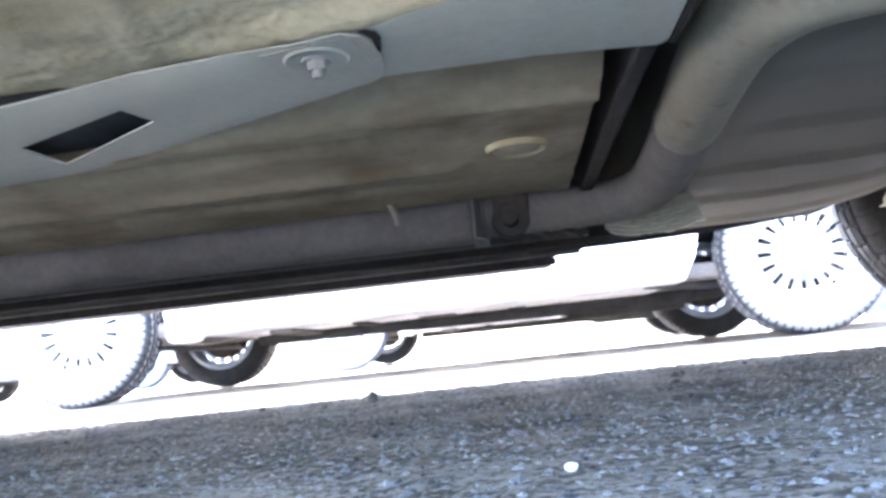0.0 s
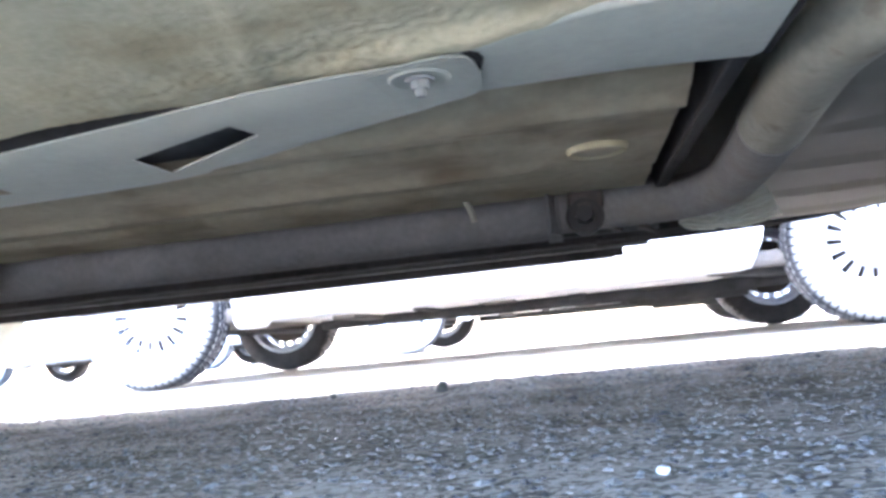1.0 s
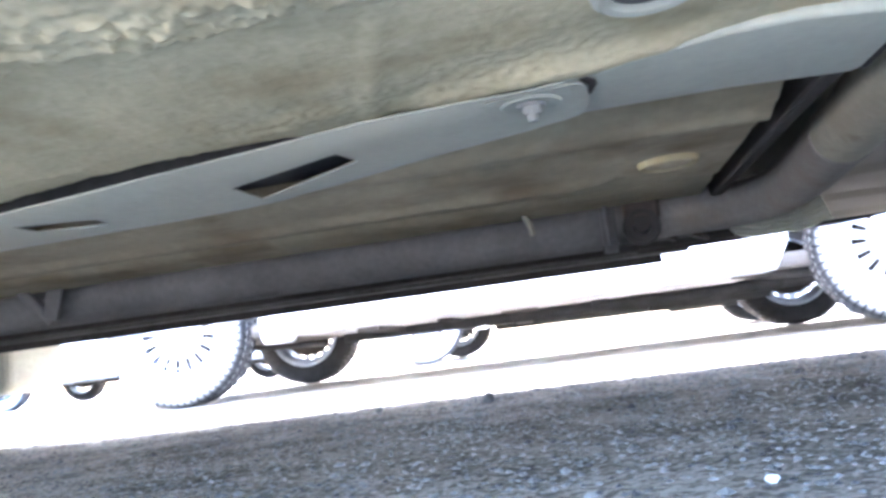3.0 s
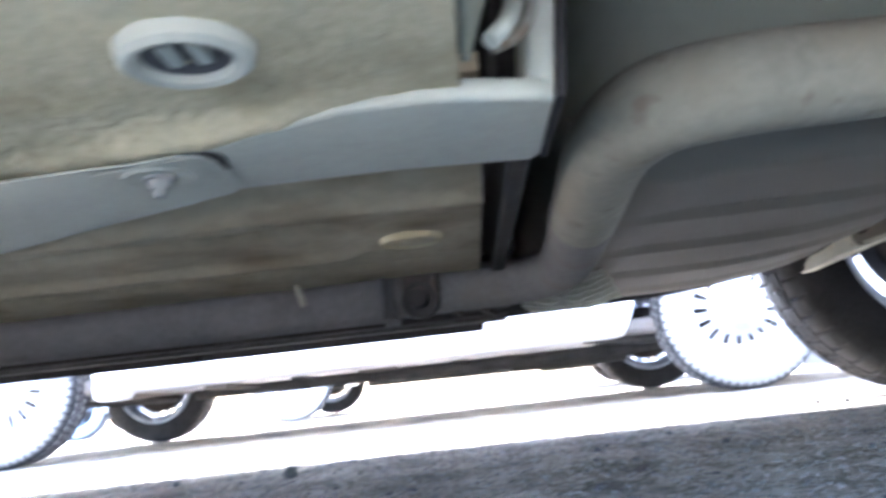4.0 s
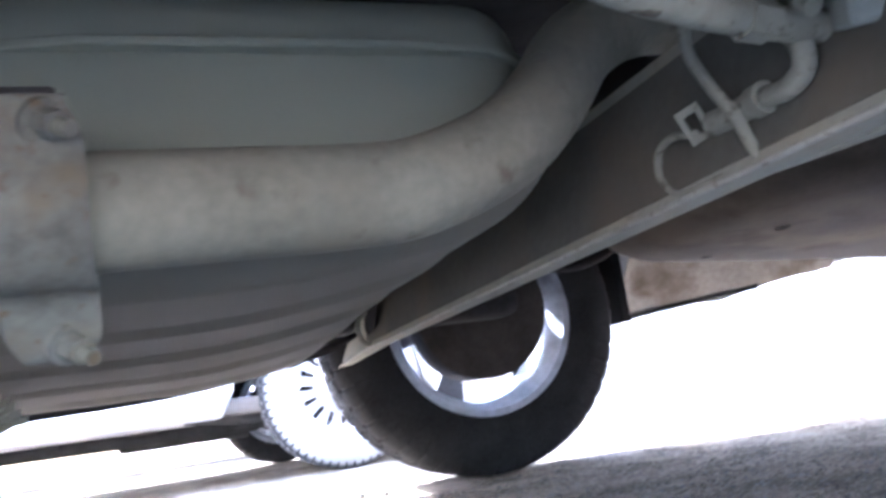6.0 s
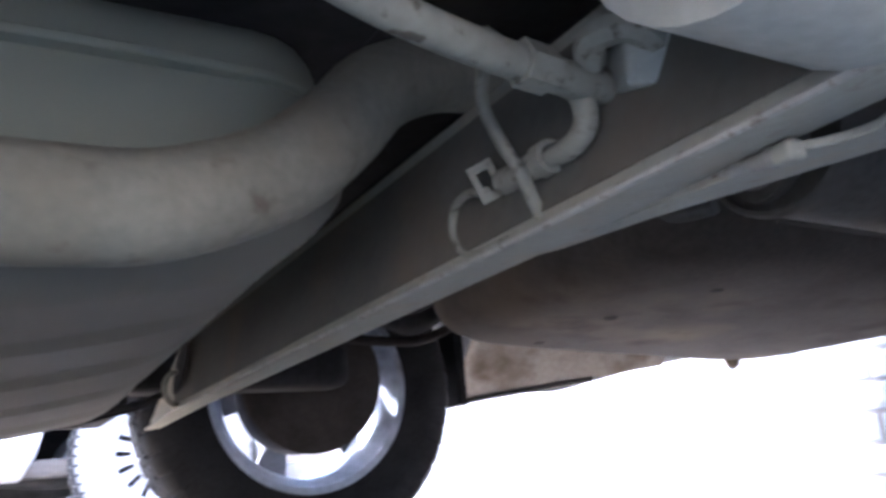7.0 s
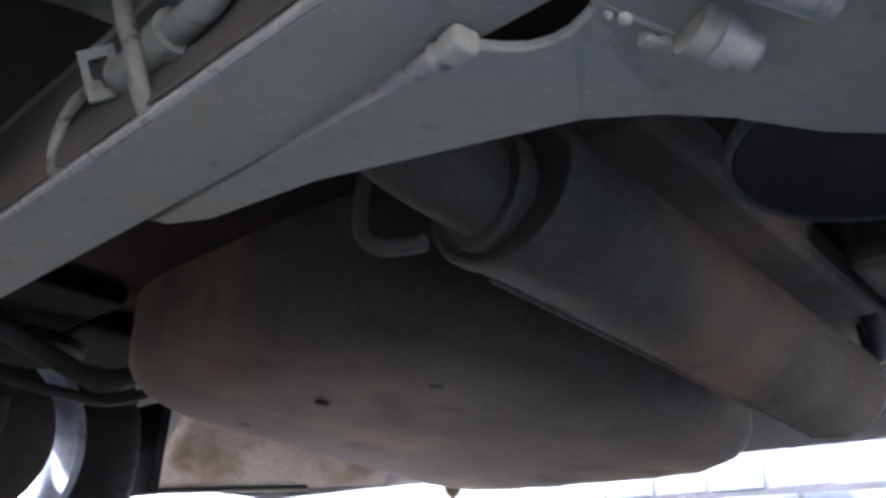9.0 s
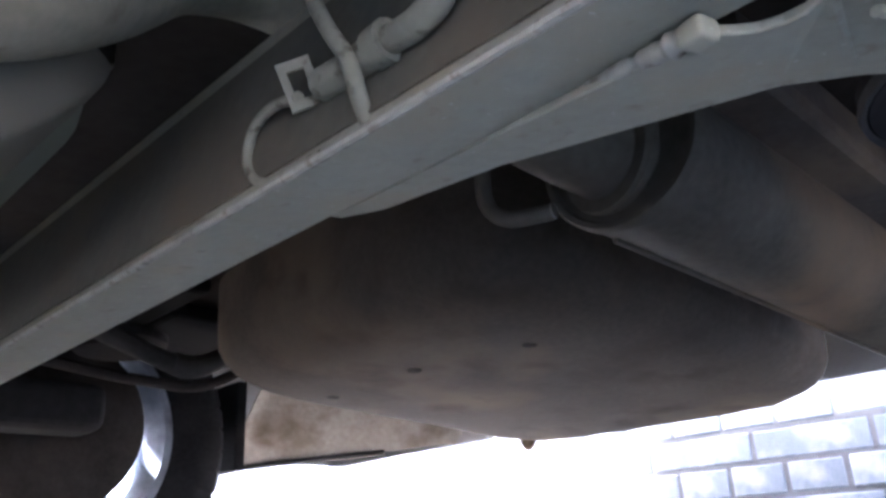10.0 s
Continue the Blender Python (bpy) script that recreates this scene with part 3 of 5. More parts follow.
def near_floor(x, y):
    seam = 0.250 - 0.05 * max(0, -x - 0.33) + 0.008 * wob(x, 0.3, 14.0, 2.0) + 0.004 * wob(x, 0.7, 60.0, 4.0)
    z = 0.2575 + 0.003 * wob(x, y, 7.0, 5.0) + 0.0014 * wob(x, y, 38.0, 1.0) + 0.0005 * wob(x, y, 120.0, 6.0)
    on = min(1, max(0, (-0.12 - x) / 0.06))
    d = rail_top(x) - y
    k1 = on * math.exp(-((y - seam + 0.022) / 0.026) ** 2)
    k2 = math.exp(-((d - 0.028) / 0.026) ** 2) * min(1, max(0.1, (x + 0.40) / 0.1)) * min(1, max(0.1, (0.0 - x) / 0.08))
    z -= 0.005 * on / (1 + math.exp((y - seam) * 600))
    z -= 0.0062 * math.exp(-(d / 0.016) ** 2) * min(1, max(0, (x + 0.19) / 0.05)) * min(1, max(0, (0.02 - x) / 0.05))
    if k1 + k2 > 0.02:
        z -= (0.0038 * k1 + 0.0014 * k2) * rough(x, y)
    z -= 0.0014 * math.exp(-((x + 0.185 + 0.3 * (y - 0.36)) / 0.007) ** 2) * (1 if y > 0.26 else 0)
    z -= 0.0022 * math.exp(-((y - 0.415 + 0.02 * x) / 0.004) ** 2) * (1 if x < -0.40 else 0) * (0.6 + 0.6 * wob(x, y, 80.0, 2.0))
    return z


fine = [-2.4 + 0.03 * i for i in range(50)] + [-0.9 + 0.0022 * i for i in range(435)] + [0.0565]
floor_near = sheet(fine, 0, lambda x: -0.05, lambda x: rail_top(x) + 0.012 - 0.016 * math.exp(-((x + 0.42) / 0.15) ** 4), 0, 220, near_floor, 0.003)
part("floor_panel", floor_near, UNDERSEAL, car, "beige dusty underseal, lumpy along the seams", True)


def far_floor(x, y):
    z = 0.2575 + 0.0012 * wob(x, y, 7.0, 8.0)
    line = 0.545 - 0.05 * max(-0.1, x) + 0.12 * max(0, min(0.3, -x - 0.12))
    z += (0.022 + 0.012 * min(1, max(0, (-0.30 - x) / 0.15))) * min(1, max(0, (line - y) / 0.055))
    z += 0.008 * math.exp(-((y - 0.640) / 0.014) ** 2) * (1 if x < -0.06 else 0.15)
    z -= 0.006 * math.exp(-((y - 0.575) / 0.016) ** 2)
    z -= 0.007 * math.exp(-((y - 0.755) / 0.018) ** 2) * (1 if x < -0.05 else 0.0) + 0.0012 * wob(x, y, 30.0, 3.0)
    z += 0.009 * math.exp(-((y - 0.84) / 0.016) ** 2) * (1 if x < -0.1 else 0.3)
    return z


part("floor_panel", sheet([-2.4 + 0.02 * i for i in range(123)] + [0.068], 0, 0.40, 0.955, 0, 90, far_floor, 0.01), FLOORDIM, car, "brown-beige dusty floor pressing with ridges", True)
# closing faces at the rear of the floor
part("cross_panel", box((0.083, 0.475, 0.255), (0.098, 1.70, 0.40), 0.003), NEARBLACK, car, "dark cross panel")
RP = Matrix.Translation((0.0575, 0, 0.2592)) @ Matrix.Rotation(radians(20), 4, "Y")
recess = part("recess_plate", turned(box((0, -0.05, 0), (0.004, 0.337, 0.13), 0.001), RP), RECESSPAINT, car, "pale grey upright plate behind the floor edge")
# Uncut plate: a dark disc carries the shade of the drain hole.
part("recess_hole", turned(lathe([(0.010, 0), (0.009, -0.0012), (0.0005, -0.0012)], 20), RP @ Matrix.Translation((-0.0018, 0.2625, 0.0245)) @ Matrix.Rotation(radians(90), 4, "Z")), NEARBLACK, recess, "black disc drawn as a shaded drain hole")
part("recess_fold", turned(box((0.002, 0.318, 0.012), (0.006, 0.323, 0.075), 0.001), RP @ Matrix.Translation((-0.0045, 0, 0))), DARKMETAL, recess, "dark fold in the plate")
part("recess_hose", tube([(0.0905, 0.309, 0.335), (0.0900, 0.323, 0.322), (0.0885, 0.346, 0.312), (0.0845, 0.351, 0.292), (0.0785, 0.329, 0.271), (0.0700, 0.323, 0.2605)], 0.0040, 12, 8), RAILPAINT, car, "curved grey hose above the floor edge", True)
part("recess_hose", tube([(0.0930, 0.346, 0.290), (0.0880, 0.343, 0.276), (0.0800, 0.336, 0.266), (0.0720, 0.329, 0.2605)], 0.0030, 12, 8), CLAMPSTEEL, car, "dark grey hose above the floor edge", True)

# the large round grommet
gro = lathe([(0.0165, 0.004), (0.0165, -0.0005), (0.018, -0.003), (0.0215, -0.004), (0.0245, -0.002), (0.026, 0.006)], 40)
GM = Matrix.Translation((-0.043, 0.289, 0.2535)) @ Matrix.Rotation(radians(90), 4, "X")
grommet = part("floor_grommet", turned(gro, GM), RAILPAINT, car, "round grey floor grommet", True)
# Shallow dish; a dark colour supplies the shade of the recess.
part("grommet_dish", turned(lathe([(0.0005, 0.003), (0.012, 0.003), (0.0164, 0.0)], 32), GM), DARKMETAL, grommet, "sunken middle, coloured dark for its shade", True)
for dx in (-0.006, 0.005):
    part("grommet_tab", turned(box((dx - 0.003, -0.0005, -0.008), (dx + 0.003, 0.0035, 0.009), 0.001), GM), RAILPAINT, grommet)
plug = lathe([(0.001, -0.006), (0.012, -0.006), (0.021, -0.004), (0.026, 0.0), (0.027, 0.010)], 32)
turned(plug, Matrix.Translation((0.006, 0.709, 0.2575)) @ Matrix.Diagonal((1.0, 0.95, 1, 1)) @ Matrix.Rotation(radians(90), 4, "X"))
plug = part("floor_plug", plug, FLOORDIM, car, "pale oval floor plug", True)
part("plug_rim", turned(lathe([(0.022, -0.0035), (0.0265, -0.0055), (0.0285, -0.001), (0.0275, 0.004)], 32), Matrix.Translation((0.006, 0.709, 0.2575)) @ Matrix.Rotation(radians(90), 4, "X")), UNDERSEAL, plug, "pale dusty rim", True)

# long grey chassis rail, a hat section with two slots
RU = [(-1.9, 0.60), (-1.2, 0.575), (-0.8, 0.525), (-0.58, 0.491), (-0.481, 0.475), (-0.285, 0.432), (-0.205, 0.415), (-0.134, 0.397), (-0.084, 0.3865)]
RL = [(-0.0725, 0.394), (-0.0685, 0.42), (-0.0715, 0.453), (-0.082, 0.466), (-0.1, 0.474), (-0.171, 0.516), (-0.234, 0.552), (-0.347, 0.60), (-0.464, 0.613), (-0.65, 0.622), (-0.8, 0.65), (-1.2, 0.70), (-1.9, 0.73)]
ru = [(p.x, p.y) for p in glide([(x, y, 0) for x, y in RU], 5)]
rl = [(p.x, p.y) for p in glide([(x, y, 0) for x, y in RL], 5)]
SLOTS = [[(-0.335, 0.503), (-0.238, 0.455), (-0.230, 0.484), (-0.332, 0.555)], [(-0.527, 0.510), (-0.466, 0.531), (-0.470, 0.556), (-0.526, 0.540)]]


def rail_bottom(x):
    """The far edge of the long rail."""
    for (c, yc), (a, ya) in zip(rl[2:], rl[3:]):
        if a <= x <= c:
            return yc + (ya - yc) * (c - x) / max(1e-6, c - a)
    return 0.466 if x > -0.1 else 0.73


rail_bm = slab(ru + rl, 0.2485, 0.2495, 0.0, SLOTS)
for k in range(70):
    bmesh.ops.bisect_plane(rail_bm, geom=rail_bm.verts[:] + rail_bm.edges[:] + rail_bm.faces[:], plane_co=(-0.085 - 0.0125 * k, 0, 0), plane_no=(1, 0, 0))
for k in range(44):
    bmesh.ops.bisect_plane(rail_bm, geom=rail_bm.verts[:] + rail_bm.edges[:] + rail_bm.faces[:], plane_co=(-0.3, 0.386 + 0.0062 * k, 0), plane_no=(0.22, 1, 0))
for v in rail_bm.verts:
    top, low = rail_top(v.co.x), rail_bottom(v.co.x)
    q = (v.co.y - top) / max(0.02, low - top)
    fade = min(1, max(0.0, (-0.11 - v.co.x) / 0.10))
    v.co.z += fade * (0.0075 * max(0, 1 - max(0, q) / 0.30) ** 2 + 0.0050 * max(0, (min(1, q) - 0.72) / 0.28) ** 2)
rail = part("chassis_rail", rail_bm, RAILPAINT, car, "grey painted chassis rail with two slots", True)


def strip(points, z0, z1, thick, side, name, mat):
    """An upright web along a line of points."""
    own = bmesh.new()
    rows = []
    for i, (x, y) in enumerate(points):
        a, b = points[max(0, i - 1)], points[min(len(points) - 1, i + 1)]
        d = Vector((b[0] - a[0], b[1] - a[1], 0)).normalized()
        nrm = Vector((-d.y, d.x, 0)) * side * thick
        rows.append([own.verts.new(q) for q in ((x, y, z0), (x, y, z1), (x + nrm.x, y + nrm.y, z1), (x + nrm.x, y + nrm.y, z0))])
    for a, b in zip(rows, rows[1:]):
        for k in range(4):
            own.faces.new((a[k], a[(k + 1) % 4], b[(k + 1) % 4], b[k]))
    own.faces.new(rows[0])
    own.faces.new(rows[-1][::-1])
    return part(name, own, mat, rail)


# Near web is coloured dark so the gap before it shows as shade.
strip([(x, y + 0.035) for x, y in ru], 0.2497, 0.30, 0.003, -1, "rail_web", NEARBLACK)
strip(rl[22:], 0.2550, 0.30, 0.003, -1, "rail_web", RAILPAINT)
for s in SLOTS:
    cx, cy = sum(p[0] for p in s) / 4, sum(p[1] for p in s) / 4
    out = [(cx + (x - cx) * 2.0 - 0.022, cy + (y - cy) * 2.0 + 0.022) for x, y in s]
    # Dark plate close behind each slot replaces the shade inside it.
    part("slot_backing", slab(out, 0.2600, 0.2640), DARKMETAL, rail, "dark plate behind the slot, standing in for its inner shade")
# rear half of the rail lies under the front half and turns the corner
fl = [(-0.092, 0.400), (-0.072, 0.3915), (-0.05, 0.3765), (0.0, 0.3585), (0.039, 0.3555), (0.063, 0.3605), (0.082, 0.367), (0.095, 0.371), (0.101, 0.378), (0.101, 0.468), (0.096, 0.476), (0.02, 0.466), (-0.076, 0.467), (-0.083, 0.43)]
rear_rail = part("chassis_rail", slab(fl, 0.2504, 0.262, 0.004), RAILPAINT, car, "grey rail end with an upright end plate", True)
lean = Matrix.Translation((0, 0, 0.25)) @ Matrix.Shear("XY", 4, (0.13, 0.05)) @ Matrix.Translation((0, 0, -0.25))
part("end_plate", turned(box((0.086, 0.375, 0.252), (0.1005, 0.472, 0.44), 0.004, 3), lean), RAILPAINT, rear_rail, "", True)
# Thin sheet over the pale plate makes its rear face dark.
part("plate_back", turned(box((0.1007, 0.3735, 0.2515), (0.1052, 0.476, 0.44), 0.001), lean), NEARBLACK, rear_rail, "dark rear face of the plate")
part("tank_strap", tube([(0.112, 0.452, 0.380), (0.107, 0.515, 0.361), (0.1065, 0.565, 0.348), (0.111, 0.615, 0.338), (0.117, 0.66, 0.325)], 0.0085, 10, 6), CLAMPSTEEL, car, "grey tank strap end", True)
part("strap_hook", tube([(0.117, 0.552, 0.358), (0.122, 0.560, 0.352), (0.121, 0.572, 0.344), (0.113, 0.578, 0.341)], 0.0034, 10, 5), CLAMPSTEEL, car, "small grey hook on the strap", True)
part("rail_web", box((-0.06, 0.372, 0.2625), (0.03, 0.376, 0.285), 0.001), RAILPAINT, rear_rail)
# Flat crescent whose dark colour is the shadow at the rail end.
part("rail_gap_shade", slab([(-0.0745, 0.3885), (-0.0700, 0.3875), (-0.0655, 0.3920), (-0.0640, 0.4010), (-0.0672, 0.4200), (-0.0690, 0.4200), (-0.0690, 0.4010), (-0.0720, 0.3930)], 0.2493, 0.2500), NEARBLACK, rear_rail, "flat dark crescent for the shadow beside the rounded rail end")
# bolt in its dimple
dim = lathe([(0.0185, 0.0), (0.0172, -0.0012), (0.0150, -0.0012), (0.0135, -0.0003), (0.001, -0.0003)], 32)
turned(dim, Matrix.Translation((-0.103, 0.4145, 0.2477)) @ Matrix.Rotation(radians(90), 4, "X"))
part("washer", dim, RAILPAINT, rail, "", True)
pad = slab([(-0.131, 0.3985), (-0.079, 0.3890), (-0.075, 0.4330), (-0.126, 0.4440)], 0.2478, 0.2484, 0.0004)
part("bolt_pad", pad, RAILPAINT, rail, "raised pad round the bolt")
hexbolt((-0.103, 0.4145, 0.2476), 0.0058, 0.0085, (0, 0, -1), BOLTSTEEL, rail)

# front exhaust pipe, strap and the crooked rear pipe
part("exhaust_pipe", tube([(-2.3, 1.0, 0.243), (-1.2, 1.0, 0.243), (-0.4, 1.0, 0.243), (-0.055, 1.0, 0.243)], 0.034, 24, 4), EXHAUSTOLD, car, "dull grey front exhaust pipe", True)
pipe = part("exhaust_pipe", tube([(-0.06, 1.0, 0.243), (0.06, 1.0, 0.243), (0.125, 0.99, 0.243), (0.158, 0.93, 0.245), (0.160, 0.80, 0.250), (0.1565, 0.72, 0.2535), (0.155, 0.69, 0.255)], 0.0285, 24, 6), EXHAUSTSHADE, car, "exhaust pipe below the tank front, darkened for shade", True)
# Ring added to hide the step between the two pipe colours.
part("step_ring", turned(lathe([(0.0280, -0.004), (0.0298, -0.002), (0.0298, 0.002), (0.0280, 0.004)], 24), Matrix.Translation((0.1552, 0.692, 0.255))), EXHAUSTSHADE, pipe, "added ring over the change of pipe colour", True)
pipe = part("exhaust_pipe", tube([(0.1552, 0.695, 0.2548), (0.1545, 0.66, 0.2565), (0.151, 0.55, 0.2645), (0.1565, 0.495, 0.2685), (0.176, 0.461, 0.2710),
                  (0.215, 0.449, 0.2725), (0.26, 0.453, 0.2745), (0.31, 0.461, 0.2775), (0.36, 0.469, 0.281), (0.42, 0.477, 0.2840), (0.49, 0.486, 0.2875), (0.54, 0.495, 0.2950), (0.60, 0.509, 0.3220), (0.645, 0.524, 0.360), (0.69, 0.541, 0.408),
                  (0.76, 0.56, 0.440), (0.86, 0.565, 0.440), (0.94, 0.55, 0.425), (1.00, 0.525, 0.410)], 0.0285, 24, 6), EXHAUST, car, "pale dusty exhaust pipe bent round the tank", True)
part("pipe_mark", turned(box((-0.009, -0.0006, -0.0016), (0.009, 0.0006, 0.0016), 0.0005), Matrix.Translation((0.461, 0.4562, 0.2790)) @ Matrix.Rotation(radians(-22), 4, "Y")), EXHAUSTOLD, pipe, "dark scrape")
part("pipe_strap", turned(lathe([(0.036, -0.009), (0.039, -0.009), (0.039, 0.009), (0.036, 0.009)], 32, True), Matrix.Translation((-0.045, 1.0, 0.243)) @ Matrix.Rotation(radians(90), 4, "Z")), EXHAUSTOLD, car, "pale steel strap round the pipe", True)
hanger = part("pipe_hanger", box((-0.026, 0.948, 0.232), (0.018, 0.978, 0.274), 0.009, 3), DRUM, car, "black rubber exhaust hanger", True)
part("hanger_loop", turned(lathe([(0.011, -0.013), (0.021, -0.015), (0.0235, 0.0), (0.021, 0.015), (0.011, 0.013)], 24, True), Matrix.Translation((-0.006, 0.962, 0.228))), NEARBLACK, hanger, "lower rubber eye", True)
part("hanger_pin", tube([(-0.007, 0.935, 0.229), (-0.006, 0.975, 0.228), (-0.006, 1.0, 0.225)], 0.010, 10, 3), NEARBLACK, hanger, "steel pin", True)
part("hanger_bracket", turned(box((-0.020, -0.0015, -0.034), (0.020, 0.0015, 0.034), 0.001), Matrix.Translation((-0.043, 0.960, 0.243)) @ Matrix.Rotation(radians(70), 4, "Z")), EXHAUSTOLD, hanger, "flat steel bracket")
for k, (x, z) in enumerate(((0.030, 0.218), (0.052, 0.224), (0.072, 0.216), (0.088, 0.226))):
    part("loose_clip", turned(box((-0.012, -0.012, -0.003), (0.012, 0.012, 0.003), 0.002), Matrix.Translation((x, 1.03 + 0.01 * k, z)) @ Matrix.Rotation(radians(25 - 40 * (k % 2)), 4, "Y") @ Matrix.Rotation(radians(30 * k), 4, "Z")), (DRUM, EXHAUSTOLD)[k % 2], car, "rusty bent clip by the pipe")
hook = part("pipe_hook", tube([(-0.166, 0.945, 0.270), (-0.158, 0.932, 0.2675), (-0.148, 0.928, 0.260), (-0.1415, 0.927, 0.247), (-0.1385, 0.927, 0.233)], lambda q: 0.0046 - 0.0008 * q, 10, 6), EXHAUST, car, "bent steel hook", True)
part("hook_clip", box((-0.176, 0.945, 0.262), (-0.158, 0.956, 0.278), 0.003), NEARBLACK, hook, "dark clip")
bracket = part("pipe_bracket", tube([(-0.862, 0.93, 0.279), (-0.845, 0.938, 0.256), (-0.823, 0.950, 0.226), (-0.815, 0.955, 0.214)], lambda q: 0.0065 + 0.002 * q, 10, 6), DARKMETAL, car, "dark forked bracket", True)
part("bracket_plate", turned(box((-0.012, -0.002, -0.028), (0.012, 0.002, 0.028), 0.0015), Matrix.Translation((-0.806, 0.945, 0.243)) @ Matrix.Rotation(radians(14), 4, "Y")), EXHAUSTOLD, bracket, "grey bracket plate")
part("bracket_fork", tube([(-0.802, 0.942, 0.262), (-0.788, 0.938, 0.266), (-0.777, 0.93, 0.279)], 0.0055, 10, 6), DARKMETAL, bracket, "", True)

# clamp half-shell with two bolts
clamp_bm = bmesh.new()
prof = [(-0.002, 0.0575), (0.007, 0.0585), (0.0105, 0.054), (0.0120, 0.048), (0.0150, 0.042), (0.0190, 0.0375)] + [(0.0040 + 0.0330 * math.cos(radians(58 - 124 * k / 14)), 0.0075 + 0.0330 * math.sin(radians(58 - 124 * k / 14))) for k in range(15)] + [(0.0140, -0.030), (0.0125, -0.038), (0.0118, -0.046), (0.0105, -0.054), (0.007, -0.0585), (-0.002, -0.0575)]
for wdt, off in ((0.0205, 0.0),):
    rows = []
    for sx in (-wdt, wdt):
        rows.append([clamp_bm.verts.new((sx * (1 - 0.35 * max(0, abs(v) - 0.045) / 0.0135), -(u + off), v)) for u, v in prof] + [clamp_bm.verts.new((sx * (1 - 0.35 * max(0, abs(v) - 0.045) / 0.0135), -(u - 0.005), v * 0.97)) for u, v in prof[::-1]])
    q = len(rows[0])
    for k in range(q):
        clamp_bm.faces.new((rows[0][k], rows[0][(k + 1) % q], rows[1][(k + 1) % q], rows[1][k]))
    half = q // 2
    for row in rows:
        for k in range(half - 1):
            clamp_bm.faces.new((row[k], row[k + 1], row[q - 2 - k], row[q - 1 - k]))
CM = Matrix.Translation((0.346, 0.4740, 0.2750)) @ Matrix.Rotation(radians(32), 4, "X") @ Matrix.Rotation(radians(2), 4, "Z") @ Matrix.Diagonal((1, 1, 1.08, 1))
clamp = part("exhaust_clamp", turned(clamp_bm, CM), CLAMPSTEEL, car, "dusty two-bolt exhaust clamp", True)
for v in (0.047, -0.047):
    c = CM @ Vector((0.004, -0.0105, v * 1.03))
    hexbolt(c, 0.0072, 0.0185, CM.to_3x3() @ Vector((0.62, -1, 0)), CLAMPSTEEL, clamp)
    part("thread", tube([c + CM.to_3x3() @ Vector((0.0075, -0.0122, 0)), c + CM.to_3x3() @ Vector((0.0118, -0.0190, 0))], 0.0040, 12, 2), EXHAUST, clamp, "paler end of the bolt", True)
part("clamp_back", turned(box((-0.016, 0.0, 0.040), (0.010, 0.022, 0.058), 0.003), CM), EXHAUSTOLD, clamp, "rusty brown end of the clamp")

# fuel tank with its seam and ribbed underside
tank_bm = box((0.139, 0.549, 0.290), (0.686, 1.40, 0.47), 0.055, 6)
for k in range(1, 18):
    bmesh.ops.bisect_plane(tank_bm, geom=tank_bm.verts[:] + tank_bm.edges[:] + tank_bm.faces[:], plane_co=(0.135 + 0.03 * k, 0, 0), plane_no=(1, 0, 0))
for v in tank_bm.verts:
    front = max(0, 0.36 - v.co.x) / 0.22
    if v.co.y < 0.9:
        v.co.y += 0.06 * front * front + 0.085 - math.sqrt(max(0, 0.085 ** 2 - max(0, min(0.0835, v.co.x - 0.606)) ** 2)) + 0.10 * max(0, v.co.z - 0.33) * (1 if v.co.y < 0.62 else 0)
    rear = max(0, v.co.x - 0.42) / 0.22
    if v.co.z < 0.36:
        v.co.z += 0.036 * rear * rear * (0.36 - v.co.z) / 0.1
        v.co.z += -0.016 * max(0, v.co.y - 0.9) / 0.5
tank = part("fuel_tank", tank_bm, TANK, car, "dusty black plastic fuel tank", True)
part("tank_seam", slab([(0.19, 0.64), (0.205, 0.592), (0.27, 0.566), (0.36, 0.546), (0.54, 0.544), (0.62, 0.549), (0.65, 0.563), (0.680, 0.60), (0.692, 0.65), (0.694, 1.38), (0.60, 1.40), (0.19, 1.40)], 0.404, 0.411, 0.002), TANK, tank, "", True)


def tank_side(x):
    """The near edge of the tank, drawn in towards its front."""
    return 0.545 + 0.06 * (max(0, 0.36 - x) / 0.22) ** 2 + 0.085 - math.sqrt(max(0, 0.085 ** 2 - max(0, x - 0.606) ** 2))


def lift(d, r=0.055):
    """How far a rounded edge of radius r has risen at the distance d from the rim."""
    d = min(1.0, max(0.0, d / r))
    return r * (1 - math.sqrt(1 - (1 - d) ** 2))


def shield(x, y):
    rear = max(0, x - 0.40) / 0.24
    z = 0.2585 + 0.032 * rear * rear - 0.016 * max(0, y - 0.9) / 0.5
    u = (y - 0.60 + 0.30 * max(0, x - 0.35) ** 1.3) / 0.19
    rib = u - math.floor(u)
    z += 0.0060 * (rib if rib < 0.82 else (1 - rib) * 0.82 / 0.18) * min(1, max(0, (x - 0.20) / 0.06)) * min(1, max(0, (0.67 - x) / 0.10))
    return z + max(lift(y - tank_side(x)), lift(0.689 - x, 0.095), lift(x - 0.135, 0.085))


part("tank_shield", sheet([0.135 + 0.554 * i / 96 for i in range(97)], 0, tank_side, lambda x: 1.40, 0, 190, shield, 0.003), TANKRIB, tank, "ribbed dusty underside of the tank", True)
